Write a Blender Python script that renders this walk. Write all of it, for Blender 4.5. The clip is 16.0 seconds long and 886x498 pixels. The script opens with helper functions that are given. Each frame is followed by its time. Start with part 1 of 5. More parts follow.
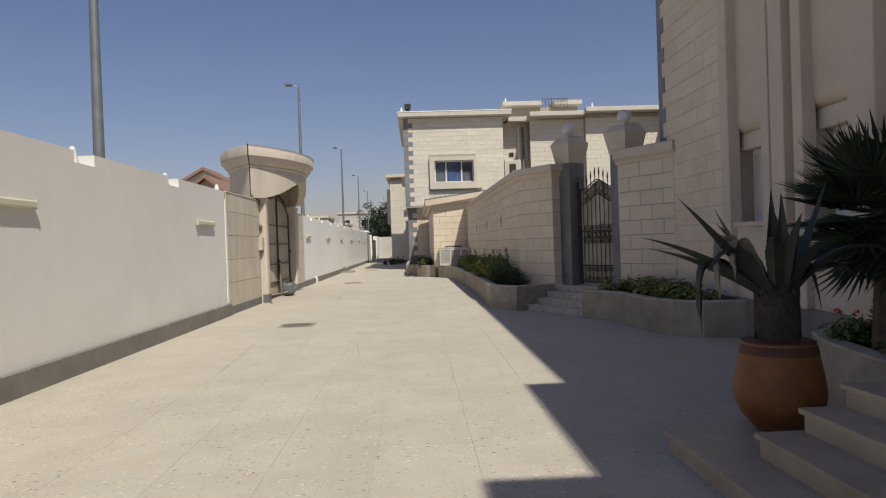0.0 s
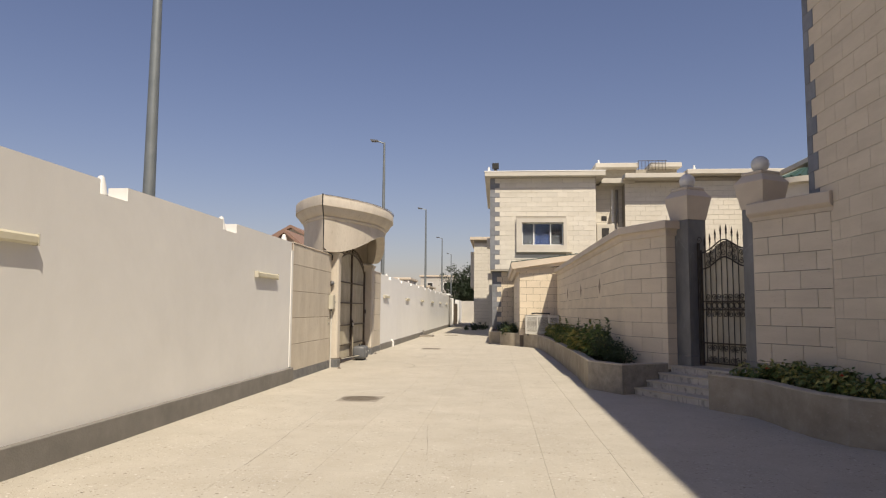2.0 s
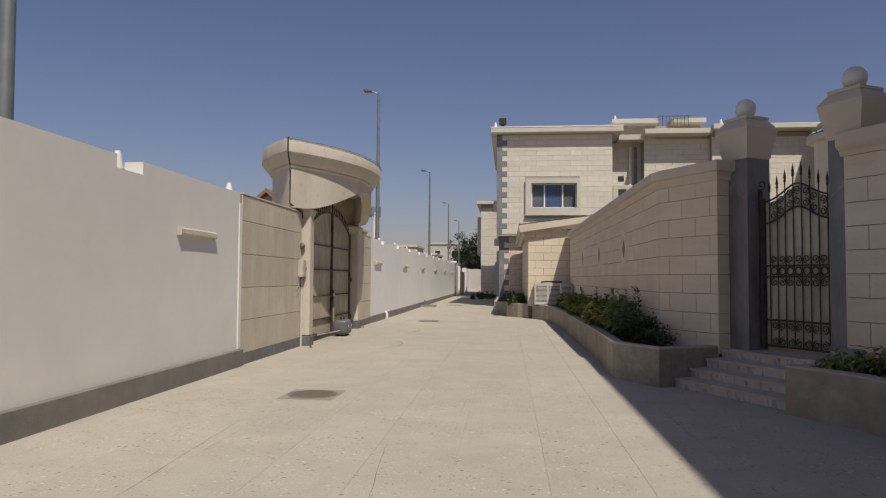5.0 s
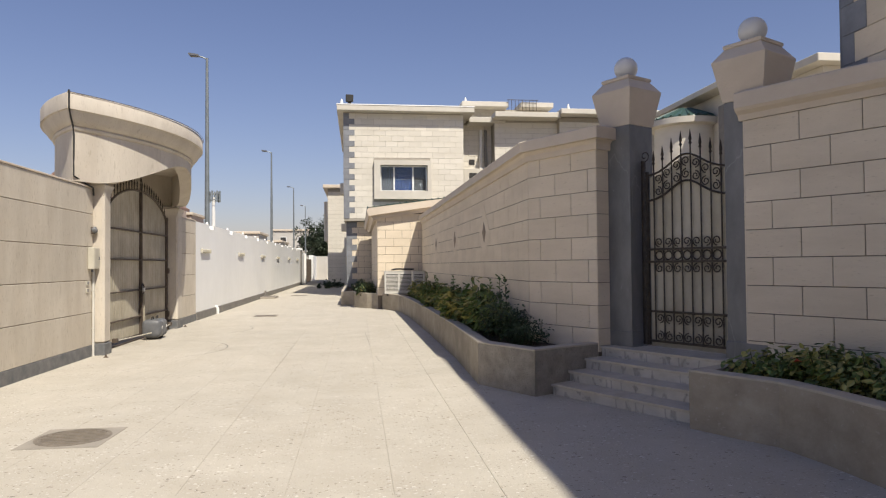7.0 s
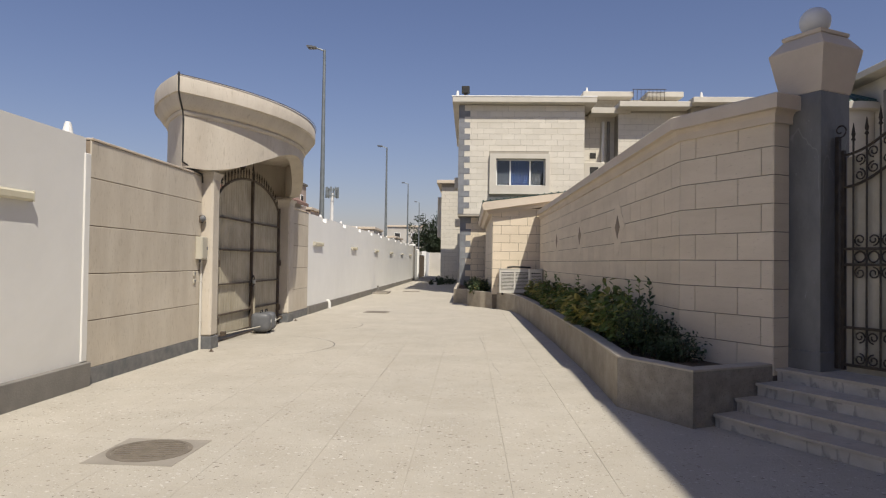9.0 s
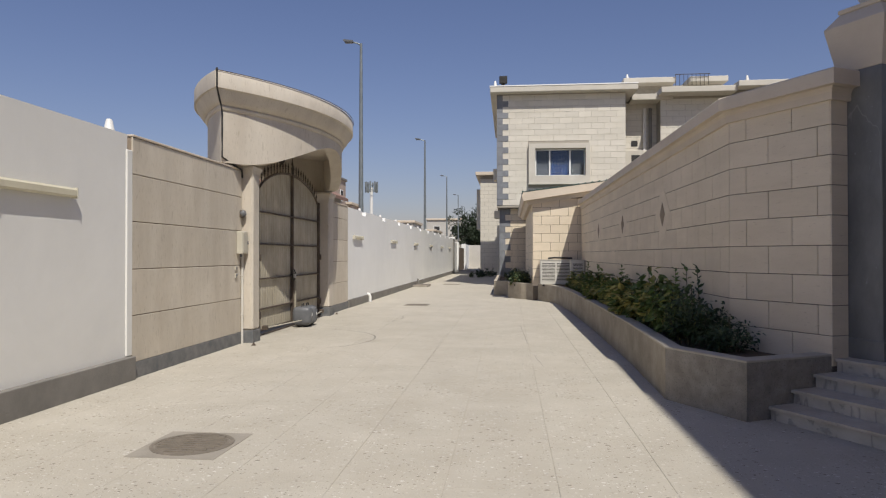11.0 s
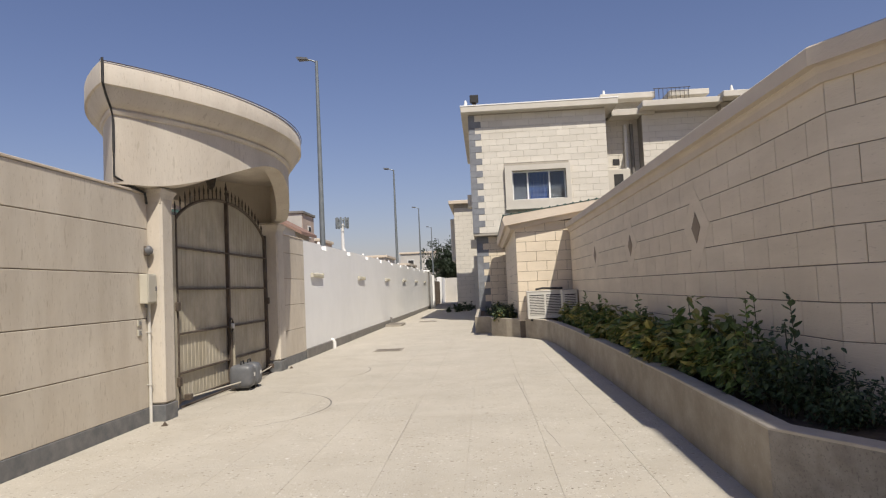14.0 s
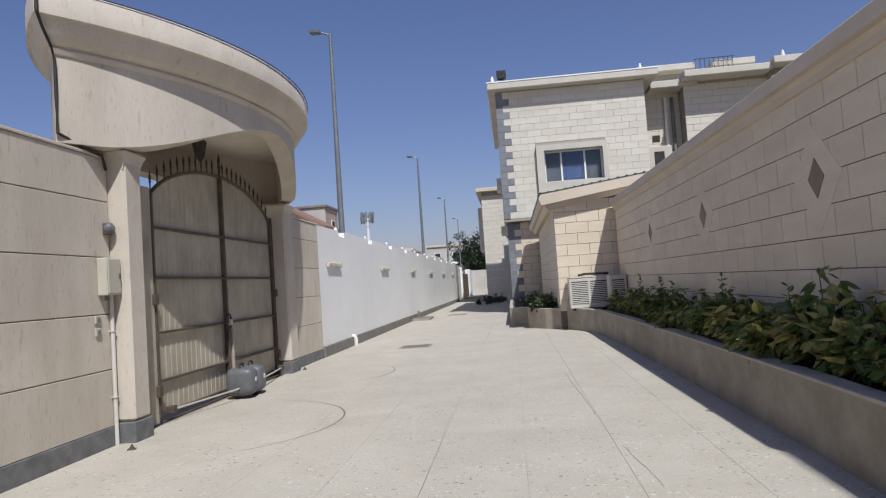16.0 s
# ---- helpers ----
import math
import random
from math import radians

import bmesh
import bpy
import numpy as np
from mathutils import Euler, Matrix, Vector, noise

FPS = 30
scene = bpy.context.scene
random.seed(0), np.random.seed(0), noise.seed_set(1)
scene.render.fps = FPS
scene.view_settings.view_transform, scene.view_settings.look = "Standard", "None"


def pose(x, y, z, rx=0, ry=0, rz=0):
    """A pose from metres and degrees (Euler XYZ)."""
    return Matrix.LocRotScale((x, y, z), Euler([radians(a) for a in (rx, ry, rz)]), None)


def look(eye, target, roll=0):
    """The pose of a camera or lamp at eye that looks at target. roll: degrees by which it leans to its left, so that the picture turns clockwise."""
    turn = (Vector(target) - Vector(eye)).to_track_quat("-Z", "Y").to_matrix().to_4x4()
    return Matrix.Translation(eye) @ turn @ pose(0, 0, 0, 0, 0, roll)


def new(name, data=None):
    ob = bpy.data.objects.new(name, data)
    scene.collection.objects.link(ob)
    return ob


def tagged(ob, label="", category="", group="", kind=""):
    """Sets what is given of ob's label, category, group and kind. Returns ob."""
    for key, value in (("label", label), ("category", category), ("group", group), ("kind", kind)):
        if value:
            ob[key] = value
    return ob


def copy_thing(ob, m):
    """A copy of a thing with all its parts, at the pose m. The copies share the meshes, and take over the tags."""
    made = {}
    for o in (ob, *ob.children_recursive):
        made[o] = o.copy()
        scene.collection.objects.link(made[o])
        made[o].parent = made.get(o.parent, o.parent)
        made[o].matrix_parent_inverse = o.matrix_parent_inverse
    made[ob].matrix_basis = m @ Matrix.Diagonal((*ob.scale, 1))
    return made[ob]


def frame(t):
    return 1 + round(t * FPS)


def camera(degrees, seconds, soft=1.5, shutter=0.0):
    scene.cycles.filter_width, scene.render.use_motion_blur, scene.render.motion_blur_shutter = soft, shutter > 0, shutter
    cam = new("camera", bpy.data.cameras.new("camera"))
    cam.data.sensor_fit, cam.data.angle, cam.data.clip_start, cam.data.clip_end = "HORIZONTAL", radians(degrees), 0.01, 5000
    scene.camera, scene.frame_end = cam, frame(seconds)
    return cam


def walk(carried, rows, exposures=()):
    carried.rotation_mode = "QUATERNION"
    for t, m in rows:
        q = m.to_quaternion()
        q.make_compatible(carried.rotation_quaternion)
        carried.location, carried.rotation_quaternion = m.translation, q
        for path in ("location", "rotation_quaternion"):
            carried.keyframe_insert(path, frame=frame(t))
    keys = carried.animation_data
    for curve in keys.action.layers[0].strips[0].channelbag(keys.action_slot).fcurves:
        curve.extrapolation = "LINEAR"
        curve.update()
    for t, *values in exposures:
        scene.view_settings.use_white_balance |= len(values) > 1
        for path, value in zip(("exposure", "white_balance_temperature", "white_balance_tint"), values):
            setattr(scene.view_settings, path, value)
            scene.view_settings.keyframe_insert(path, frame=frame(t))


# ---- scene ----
cam = camera(66.1, 16.0, soft=1.2)
PATH = [
    (0, (-0.338, 1.784, 1.617), (-0.258, 3.783, 1.601), -1.9),
    (0.5, (-0.41, 2.347, 1.537), (-0.649, 4.331, 1.624), -2.6),
    (1, (-0.354, 2.903, 1.573), (-0.358, 4.897, 1.731), -2.3),
    (1.5, (-0.376, 3.351, 1.594), (-0.529, 5.325, 1.879), -1.1),
    (2, (-0.425, 3.966, 1.597), (-0.585, 5.952, 1.775), 0.4),
    (2.5, (-0.416, 4.487, 1.565), (-0.595, 6.475, 1.684), 0.8),
    (3, (-0.336, 5.008, 1.582), (-0.602, 6.988, 1.666), 1.1),
    (3.2, (-0.323, 5.239, 1.584), (-0.45, 7.23, 1.719), 1.0),
    (5.3, (-0.209, 7.477, 1.581), (-0.403, 9.466, 1.664), 0.3),
    (5.5, (-0.18, 7.713, 1.591), (-0.163, 9.708, 1.729), -0.0),
    (6, (-0.19, 8.212, 1.578), (-0.134, 10.207, 1.707), -0.7),
    (6.5, (-0.144, 8.686, 1.604), (-0.364, 10.673, 1.685), 0.2),
    (7, (-0.179, 9.29, 1.62), (0.07, 11.274, 1.666), -0.5),
    (7.5, (-0.265, 9.754, 1.615), (-0.338, 11.752, 1.663), -0.8),
    (8, (-0.329, 10.181, 1.583), (-0.215, 12.177, 1.653), -1.6),
    (8.5, (-0.263, 10.506, 1.586), (-0.392, 12.501, 1.646), 0.2),
    (9, (-0.252, 10.628, 1.6), (-0.33, 12.626, 1.639), 0.8),
    (9.5, (-0.236, 10.668, 1.606), (-0.386, 12.662, 1.621), -0.0),
    (10, (-0.238, 10.589, 1.589), (-0.379, 12.584, 1.618), -0.4),
    (10.2, (-0.233, 10.562, 1.589), (-0.385, 12.556, 1.61), -0.3),
    (12.3, (-0.311, 11.951, 1.533), (-0.527, 13.939, 1.548), -0.2),
    (12.5, (-0.31, 12.197, 1.547), (-0.415, 14.195, 1.55), -1.1),
    (13, (-0.378, 12.628, 1.656), (-0.442, 14.618, 1.846), -1.5),
    (13.5, (-0.382, 13.053, 1.635), (-0.634, 15.026, 1.842), -0.3),
    (14, (-0.456, 13.547, 1.623), (-0.574, 15.54, 1.737), -2.6),
    (14.5, (-0.487, 14.057, 1.594), (-0.735, 16.04, 1.67), -1.2),
    (15, (-0.53, 14.572, 1.568), (-0.661, 16.568, 1.572), -0.9),
    (15.5, (-0.564, 15.101, 1.511), (-0.68, 17.097, 1.448), -1.6),
    (16, (-0.706, 15.58, 1.472), (-0.902, 17.568, 1.574), -3.9),
]
walk(cam, [(t, look(eye, target, roll)) for t, eye, target, roll in PATH],
     exposures=[(0, 0.0, 6800, 7), (0.5, 0.28, 6700, 8), (1, 0.07, 7000, 9), (1.5, 0.44, 6950, 8), (2, 0.25, 7400, 9), (2.5, 0.27, 7500, 9), (3, -0.2, 7150, 9),
                (5.5, -0.25, 6850, 9), (6, 0.63, 6800, 7), (6.5, 0.2, 6750, 8), (7, 0.43, 6800, 8), (7.5, 0.62, 6650, 7), (8, 0.48, 6750, 8), (8.5, 0.3, 6750, 8),
                (9, 0.13, 6750, 8), (9.5, -0.14, 6850, 8), (10, -0.03, 6600, 8),
                (12.5, 0.08, 6400, 8), (13, 0.2, 6050, 9), (13.5, 0.22, 6550, 9), (14, 0.2, 6700, 9), (14.5, 0.17, 6450, 8), (15, 0.09, 6350, 8), (15.5, -0.04, 6150, 8), (16, 0.05, 5950, 9)])
# end of walk

# ---- world, sun ----
SUN_DIR = Vector((-0.29, 0.65, -1.0)).normalized()
elev = math.asin(-SUN_DIR.z)
world = bpy.data.worlds.new("sky")
scene.world = world
world.use_nodes = True
wn = world.node_tree.nodes
sky = wn.new("ShaderNodeTexSky")
sky.sky_type = "NISHITA"
sky.sun_disc = False
sky.sun_elevation = elev
sky.sun_rotation = math.atan2(-SUN_DIR.x, -SUN_DIR.y)
sky.dust_density = 0.8
sky.air_density = 1.2
sky.ozone_density = 1.5
wn["Background"].inputs["Strength"].default_value = 0.065
tint = wn.new("ShaderNodeMix")
tint.data_type, tint.blend_type = "RGBA", "MULTIPLY"
tint.inputs[0].default_value = 1.0
tint.inputs[7].default_value = (1.02, 0.945, 1.20, 1)
world.node_tree.links.new(sky.outputs[0], tint.inputs[6])
world.node_tree.links.new(tint.outputs[2], wn["Background"].inputs["Color"])
sun = new("sun", bpy.data.lights.new("sun", "SUN"))
sun.data.energy = 4.5
sun.data.angle = radians(0.55)
sun.data.color = (1.0, 0.945, 0.865)
sun.matrix_world = look((0, 0, 60), Vector((0, 0, 60)) + SUN_DIR)


# ---- materials ----
def mat(name, c1, c2=None, scale=4.0, rough=0.8, bump=0.15, fine=60.0, rand=0.0, metal=0.0, stretch=(1, 1, 1), spots=None, spec=0.4, island=False, blotch=0.0, specks=None, chips=None, veins=None):
    """Two scales of noise between two colours, fine relief, and optional tone from object to object."""
    m = bpy.data.materials.new(name)
    m.use_nodes = True
    nt = m.node_tree
    b = nt.nodes["Principled BSDF"]
    b.inputs["Roughness"].default_value = rough
    b.inputs["Metallic"].default_value = metal
    b.inputs["Specular IOR Level"].default_value = spec
    co = nt.nodes.new("ShaderNodeTexCoord")
    geo = nt.nodes.new("ShaderNodeNewGeometry")
    mp = nt.nodes.new("ShaderNodeMapping")
    mp.inputs["Scale"].default_value = stretch
    nt.links.new(geo.outputs["Position"], mp.inputs["Vector"])
    n1 = nt.nodes.new("ShaderNodeTexNoise")
    n1.inputs["Scale"].default_value = scale
    n1.inputs["Detail"].default_value = 6
    n1.inputs["Roughness"].default_value = 0.62
    nt.links.new(mp.outputs[0], n1.inputs["Vector"])
    ramp = nt.nodes.new("ShaderNodeMapRange")
    ramp.inputs["From Min"].default_value, ramp.inputs["From Max"].default_value = 0.34, 0.66
    nt.links.new(n1.outputs["Fac"], ramp.inputs["Value"])
    mix = nt.nodes.new("ShaderNodeMix")
    mix.data_type = "RGBA"
    mix.inputs[6].default_value = (*c1, 1)
    mix.inputs[7].default_value = (*(c2 or c1), 1)
    nt.links.new(ramp.outputs[0], mix.inputs[0])
    col = mix.outputs[2]
    n2 = nt.nodes.new("ShaderNodeTexNoise")
    n2.inputs["Scale"].default_value = fine
    n2.inputs["Detail"].default_value = 4
    nt.links.new(mp.outputs[0], n2.inputs["Vector"])
    if spots:
        sp = nt.nodes.new("ShaderNodeMapRange")
        sp.inputs["From Min"].default_value, sp.inputs["From Max"].default_value = spots[1], spots[1] + 0.06
        sp.inputs["To Max"].default_value = spots[2]
        nt.links.new(n2.outputs["Fac"], sp.inputs["Value"])
        mx = nt.nodes.new("ShaderNodeMix")
        mx.data_type = "RGBA"
        nt.links.new(sp.outputs[0], mx.inputs[0])
        nt.links.new(col, mx.inputs[6])
        mx.inputs[7].default_value = (*spots[0], 1)
        col = mx.outputs[2]
    if specks:
        n4 = nt.nodes.new("ShaderNodeTexNoise")
        n4.inputs["Scale"].default_value = specks[1]
        n4.inputs["Detail"].default_value = 3
        nt.links.new(mp.outputs[0], n4.inputs["Vector"])
        sk = nt.nodes.new("ShaderNodeMapRange")
        sk.inputs["From Min"].default_value, sk.inputs["From Max"].default_value = specks[2], specks[2] + 0.05
        sk.inputs["To Max"].default_value = specks[3]
        nt.links.new(n4.outputs["Fac"], sk.inputs["Value"])
        mk = nt.nodes.new("ShaderNodeMix")
        mk.data_type = "RGBA"
        nt.links.new(sk.outputs[0], mk.inputs[0])
        nt.links.new(col, mk.inputs[6])
        mk.inputs[7].default_value = (*specks[0], 1)
        col = mk.outputs[2]
    if veins:
        vm = nt.nodes.new("ShaderNodeMapping")
        vm.inputs["Rotation"].default_value = (0.5, 0.6, 0.3)
        vm.inputs["Scale"].default_value = (1.0, 1.0, 0.35)
        nt.links.new(geo.outputs["Position"], vm.inputs["Vector"])
        vn = nt.nodes.new("ShaderNodeTexNoise")
        vn.inputs["Scale"].default_value = veins[1]
        vn.inputs["Detail"].default_value = 5
        vn.inputs["Roughness"].default_value = 0.45
        nt.links.new(vm.outputs[0], vn.inputs["Vector"])
        off = nt.nodes.new("ShaderNodeMath")
        off.operation = "SUBTRACT"
        off.inputs[1].default_value = 0.5
        nt.links.new(vn.outputs["Fac"], off.inputs[0])
        mag = nt.nodes.new("ShaderNodeMath")
        mag.operation = "ABSOLUTE"
        nt.links.new(off.outputs[0], mag.inputs[0])
        vr = nt.nodes.new("ShaderNodeMapRange")
        vr.inputs["From Min"].default_value, vr.inputs["From Max"].default_value = 0.0, veins[2]
        vr.inputs["To Min"].default_value, vr.inputs["To Max"].default_value = veins[3], 0.0
        nt.links.new(mag.outputs[0], vr.inputs["Value"])
        vx = nt.nodes.new("ShaderNodeMix")
        vx.data_type = "RGBA"
        nt.links.new(vr.outputs[0], vx.inputs[0])
        nt.links.new(col, vx.inputs[6])
        vx.inputs[7].default_value = (*veins[0], 1)
        col = vx.outputs[2]
    if chips:
        size, share, strength = chips
        patch = nt.nodes.new("ShaderNodeTexNoise")
        patch.inputs["Scale"].default_value = 1.3
        patch.inputs["Detail"].default_value = 4
        nt.links.new(geo.outputs["Position"], patch.inputs["Vector"])
        pr = nt.nodes.new("ShaderNodeMapRange")
        pr.inputs["From Min"].default_value, pr.inputs["From Max"].default_value = 0.38, 0.60
        pr.inputs["To Min"].default_value, pr.inputs["To Max"].default_value = 0.35, strength
        nt.links.new(patch.outputs["Fac"], pr.inputs["Value"])
        warp = nt.nodes.new("ShaderNodeMix")
        warp.data_type, warp.blend_type = "RGBA", "LINEAR_LIGHT"
        warp.inputs[0].default_value = 0.012
        nt.links.new(geo.outputs["Position"], warp.inputs[6])
        nt.links.new(n2.outputs["Color"], warp.inputs[7])
        for tone, offset, zoom in (((0.62, 0.60, 0.55), 0.0, 1.0), ((0.15, 0.125, 0.10), 7.3, 1.0), ((0.64, 0.62, 0.57), 3.1, 2.1), ((0.17, 0.15, 0.12), 5.7, 2.3)):
            om = nt.nodes.new("ShaderNodeMapping")
            om.inputs["Location"].default_value = (offset, offset, 0)
            om.inputs["Scale"].default_value = (0.75, 1.3, 1)
            nt.links.new(warp.outputs[2], om.inputs["Vector"])
            vo = nt.nodes.new("ShaderNodeTexVoronoi")
            vo.inputs["Scale"].default_value = size * zoom
            nt.links.new(om.outputs[0], vo.inputs["Vector"])
            sep = nt.nodes.new("ShaderNodeSeparateColor")
            nt.links.new(vo.outputs["Color"], sep.inputs[0])
            rad = nt.nodes.new("ShaderNodeMapRange")
            rad.inputs["From Min"].default_value, rad.inputs["From Max"].default_value = 1 - share, 1.0
            rad.inputs["To Min"].default_value, rad.inputs["To Max"].default_value = 0.10, 0.34
            nt.links.new(sep.outputs[0], rad.inputs["Value"])
            has = nt.nodes.new("ShaderNodeMath")
            has.operation = "GREATER_THAN"
            has.inputs[1].default_value = 1 - share
            nt.links.new(sep.outputs[0], has.inputs[0])
            near_ = nt.nodes.new("ShaderNodeMath")
            near_.operation = "LESS_THAN"
            nt.links.new(vo.outputs["Distance"], near_.inputs[0])
            nt.links.new(rad.outputs[0], near_.inputs[1])
            both = nt.nodes.new("ShaderNodeMath")
            both.operation = "MULTIPLY"
            nt.links.new(has.outputs[0], both.inputs[0])
            nt.links.new(near_.outputs[0], both.inputs[1])
            fac = nt.nodes.new("ShaderNodeMath")
            fac.operation = "MULTIPLY"
            nt.links.new(both.outputs[0], fac.inputs[0])
            nt.links.new(pr.outputs[0], fac.inputs[1])
            mc = nt.nodes.new("ShaderNodeMix")
            mc.data_type = "RGBA"
            nt.links.new(fac.outputs[0], mc.inputs[0])
            nt.links.new(col, mc.inputs[6])
            mc.inputs[7].default_value = (*tone, 1)
            col = mc.outputs[2]
    if rand or island:
        hsv = nt.nodes.new("ShaderNodeHueSaturation")
        rr = nt.nodes.new("ShaderNodeMapRange")
        rr.inputs["To Min"].default_value, rr.inputs["To Max"].default_value = 1 - rand, 1 + rand
        if island:
            nt.links.new(geo.outputs["Random Per Island"], rr.inputs["Value"])
        else:
            oi = nt.nodes.new("ShaderNodeObjectInfo")
            nt.links.new(oi.outputs["Random"], rr.inputs["Value"])
        nt.links.new(rr.outputs[0], hsv.inputs["Value"])
        nt.links.new(col, hsv.inputs["Color"])
        col = hsv.outputs[0]
    if blotch:
        n3 = nt.nodes.new("ShaderNodeTexNoise")
        n3.inputs["Scale"].default_value = 0.45
        n3.inputs["Detail"].default_value = 8
        n3.inputs["Roughness"].default_value = 0.7
        n3.inputs["Distortion"].default_value = 0.6
        nt.links.new(geo.outputs["Position"], n3.inputs["Vector"])
        br = nt.nodes.new("ShaderNodeMapRange")
        br.inputs["From Min"].default_value, br.inputs["From Max"].default_value = 0.35, 0.65
        br.inputs["To Min"].default_value, br.inputs["To Max"].default_value = 1 - blotch, 1 + blotch * 0.6
        nt.links.new(n3.outputs["Fac"], br.inputs["Value"])
        hv = nt.nodes.new("ShaderNodeHueSaturation")
        nt.links.new(br.outputs[0], hv.inputs["Value"])
        nt.links.new(col, hv.inputs["Color"])
        col = hv.outputs[0]
    nt.links.new(col, b.inputs["Base Color"])
    if bump:
        bp = nt.nodes.new("ShaderNodeBump")
        bp.inputs["Strength"].default_value = bump
        bp.inputs["Distance"].default_value = 0.02
        nt.links.new(n2.outputs["Fac"], bp.inputs["Height"])
        nt.links.new(bp.outputs[0], b.inputs["Normal"])
    return m


M_PAINT = mat("white_paint", (0.735, 0.72, 0.685), (0.695, 0.68, 0.645), 0.7, 0.75, 0.12, 90, blotch=0.045)
M_PAINT2 = mat("bright_white_paint", (0.815, 0.81, 0.785), (0.77, 0.765, 0.74), 0.5, 0.75, 0.1, 90, blotch=0.03)
M_DIAMOND = mat("brown_stone_inlay", (0.27, 0.205, 0.14), (0.21, 0.16, 0.11), 3, 0.7, 0.2, 40)
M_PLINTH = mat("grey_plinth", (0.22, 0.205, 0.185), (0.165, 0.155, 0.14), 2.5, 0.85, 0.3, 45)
M_DARKPLINTH = mat("dark_marble_plinth", (0.11, 0.115, 0.12), (0.20, 0.195, 0.19), 5, 0.6, 0.2, 40)
M_TRAV = mat("travertine_vertical", (0.605, 0.545, 0.452), (0.53, 0.465, 0.375), 3.0, 0.7, 0.12, 50, rand=0.05, stretch=(1.0, 1.0, 0.24), spots=((0.36, 0.30, 0.225), 0.61, 0.45), blotch=0.10, specks=((0.33, 0.27, 0.20), 14, 0.66, 0.35))
M_HOOD = mat("weathered_cast_stone", (0.60, 0.545, 0.46), (0.525, 0.465, 0.385), 2.0, 0.75, 0.14, 46, stretch=(1.0, 1.0, 0.24), spots=((0.36, 0.305, 0.235), 0.61, 0.45), blotch=0.11, specks=((0.34, 0.29, 0.22), 12, 0.66, 0.4))
M_BRICK = mat("cream_stone_block", (0.69, 0.595, 0.458), (0.625, 0.535, 0.405), 1.6, 0.72, 0.22, 24, rand=0.04, stretch=(0.6, 0.6, 3), spots=((0.40, 0.32, 0.23), 0.65, 0.5), blotch=0.06)
M_BRICKW = mat("pale_stone_block", (0.625, 0.585, 0.505), (0.565, 0.525, 0.445), 1.2, 0.75, 0.2, 22, rand=0.05, stretch=(0.6, 0.6, 2))
M_JOINT = mat("dark_joint", (0.17, 0.14, 0.112), (0.12, 0.10, 0.08), 6, 0.95, 0.2, 60)
M_JOINTT = mat("brown_mortar_joint", (0.31, 0.25, 0.19), (0.25, 0.20, 0.15), 6, 0.95, 0.2, 60)
M_JOINTL = mat("pale_joint", (0.38, 0.35, 0.295), (0.32, 0.29, 0.24), 6, 0.95, 0.2, 60)
M_COPING = mat("smooth_cast_stone", (0.615, 0.53, 0.425), (0.55, 0.468, 0.37), 1.4, 0.7, 0.2, 28, stretch=(1, 1, 1.4), blotch=0.06)
M_ROOF = mat("pale_roof_slab", (0.56, 0.525, 0.455), (0.50, 0.465, 0.40), 1.2, 0.75, 0.15, 24, blotch=0.06)
M_QUOIN = mat("slate_grey_quoin", (0.23, 0.24, 0.255), (0.165, 0.17, 0.185), 3, 0.6, 0.2, 30, rand=0.15)
M_COLUMN = mat("dark_veined_marble", (0.135, 0.134, 0.130), (0.205, 0.202, 0.195), 2.2, 0.42, 0.1, 24, stretch=(1.5, 1.5, 0.7), spots=((0.34, 0.35, 0.36), 0.69, 0.55), veins=((0.40, 0.40, 0.38), 1.0, 0.003, 0.32))
M_IRON = mat("bronze_black_iron", (0.075, 0.061, 0.049), (0.042, 0.035, 0.029), 12, 0.5, 0.2, 80, metal=0.5)
M_CONC = mat("trowelled_concrete", (0.375, 0.33, 0.258), (0.265, 0.228, 0.175), 2.8, 0.88, 0.3, 30, stretch=(0.8, 0.8, 1.0), blotch=0.17, spots=((0.43, 0.40, 0.345), 0.64, 0.4), specks=((0.19, 0.168, 0.14), 11, 0.68, 0.35))
M_CONCR = mat("rough_pitted_render", (0.33, 0.30, 0.25), (0.22, 0.197, 0.165), 6.0, 0.92, 0.6, 55, blotch=0.12, specks=((0.14, 0.125, 0.105), 60, 0.6, 0.5))
M_CONCTOP = mat("concrete_rim", (0.47, 0.42, 0.34), (0.38, 0.335, 0.268), 3.5, 0.85, 0.3, 40, blotch=0.1)
M_MARBLE = mat("white_marble_step", (0.55, 0.52, 0.47), (0.40, 0.378, 0.34), 2.5, 0.4, 0.05, 7, rand=0.05, stretch=(1, 1, 1.6), spots=((0.17, 0.165, 0.16), 0.60, 0.55), veins=((0.16, 0.15, 0.14), 4.0, 0.03, 0.6))
M_TREAD = mat("worn_marble_tread", (0.53, 0.48, 0.405), (0.42, 0.375, 0.31), 5, 0.5, 0.08, 18, rand=0.05, spots=((0.24, 0.22, 0.19), 0.64, 0.5))
M_BEIGESTEP = mat("beige_marble_step", (0.40, 0.345, 0.27), (0.31, 0.26, 0.20), 3.0, 0.45, 0.08, 20, rand=0.04)
M_SLAB = mat("driveway_slab", (0.452, 0.417, 0.352), (0.412, 0.374, 0.31), 1.7, 0.85, 0.45, 48, rand=0.018, spots=((0.58, 0.56, 0.51), 0.64, 0.35), blotch=0.06, specks=((0.24, 0.215, 0.18), 30, 0.67, 0.4), chips=(24, 0.22, 0.9))
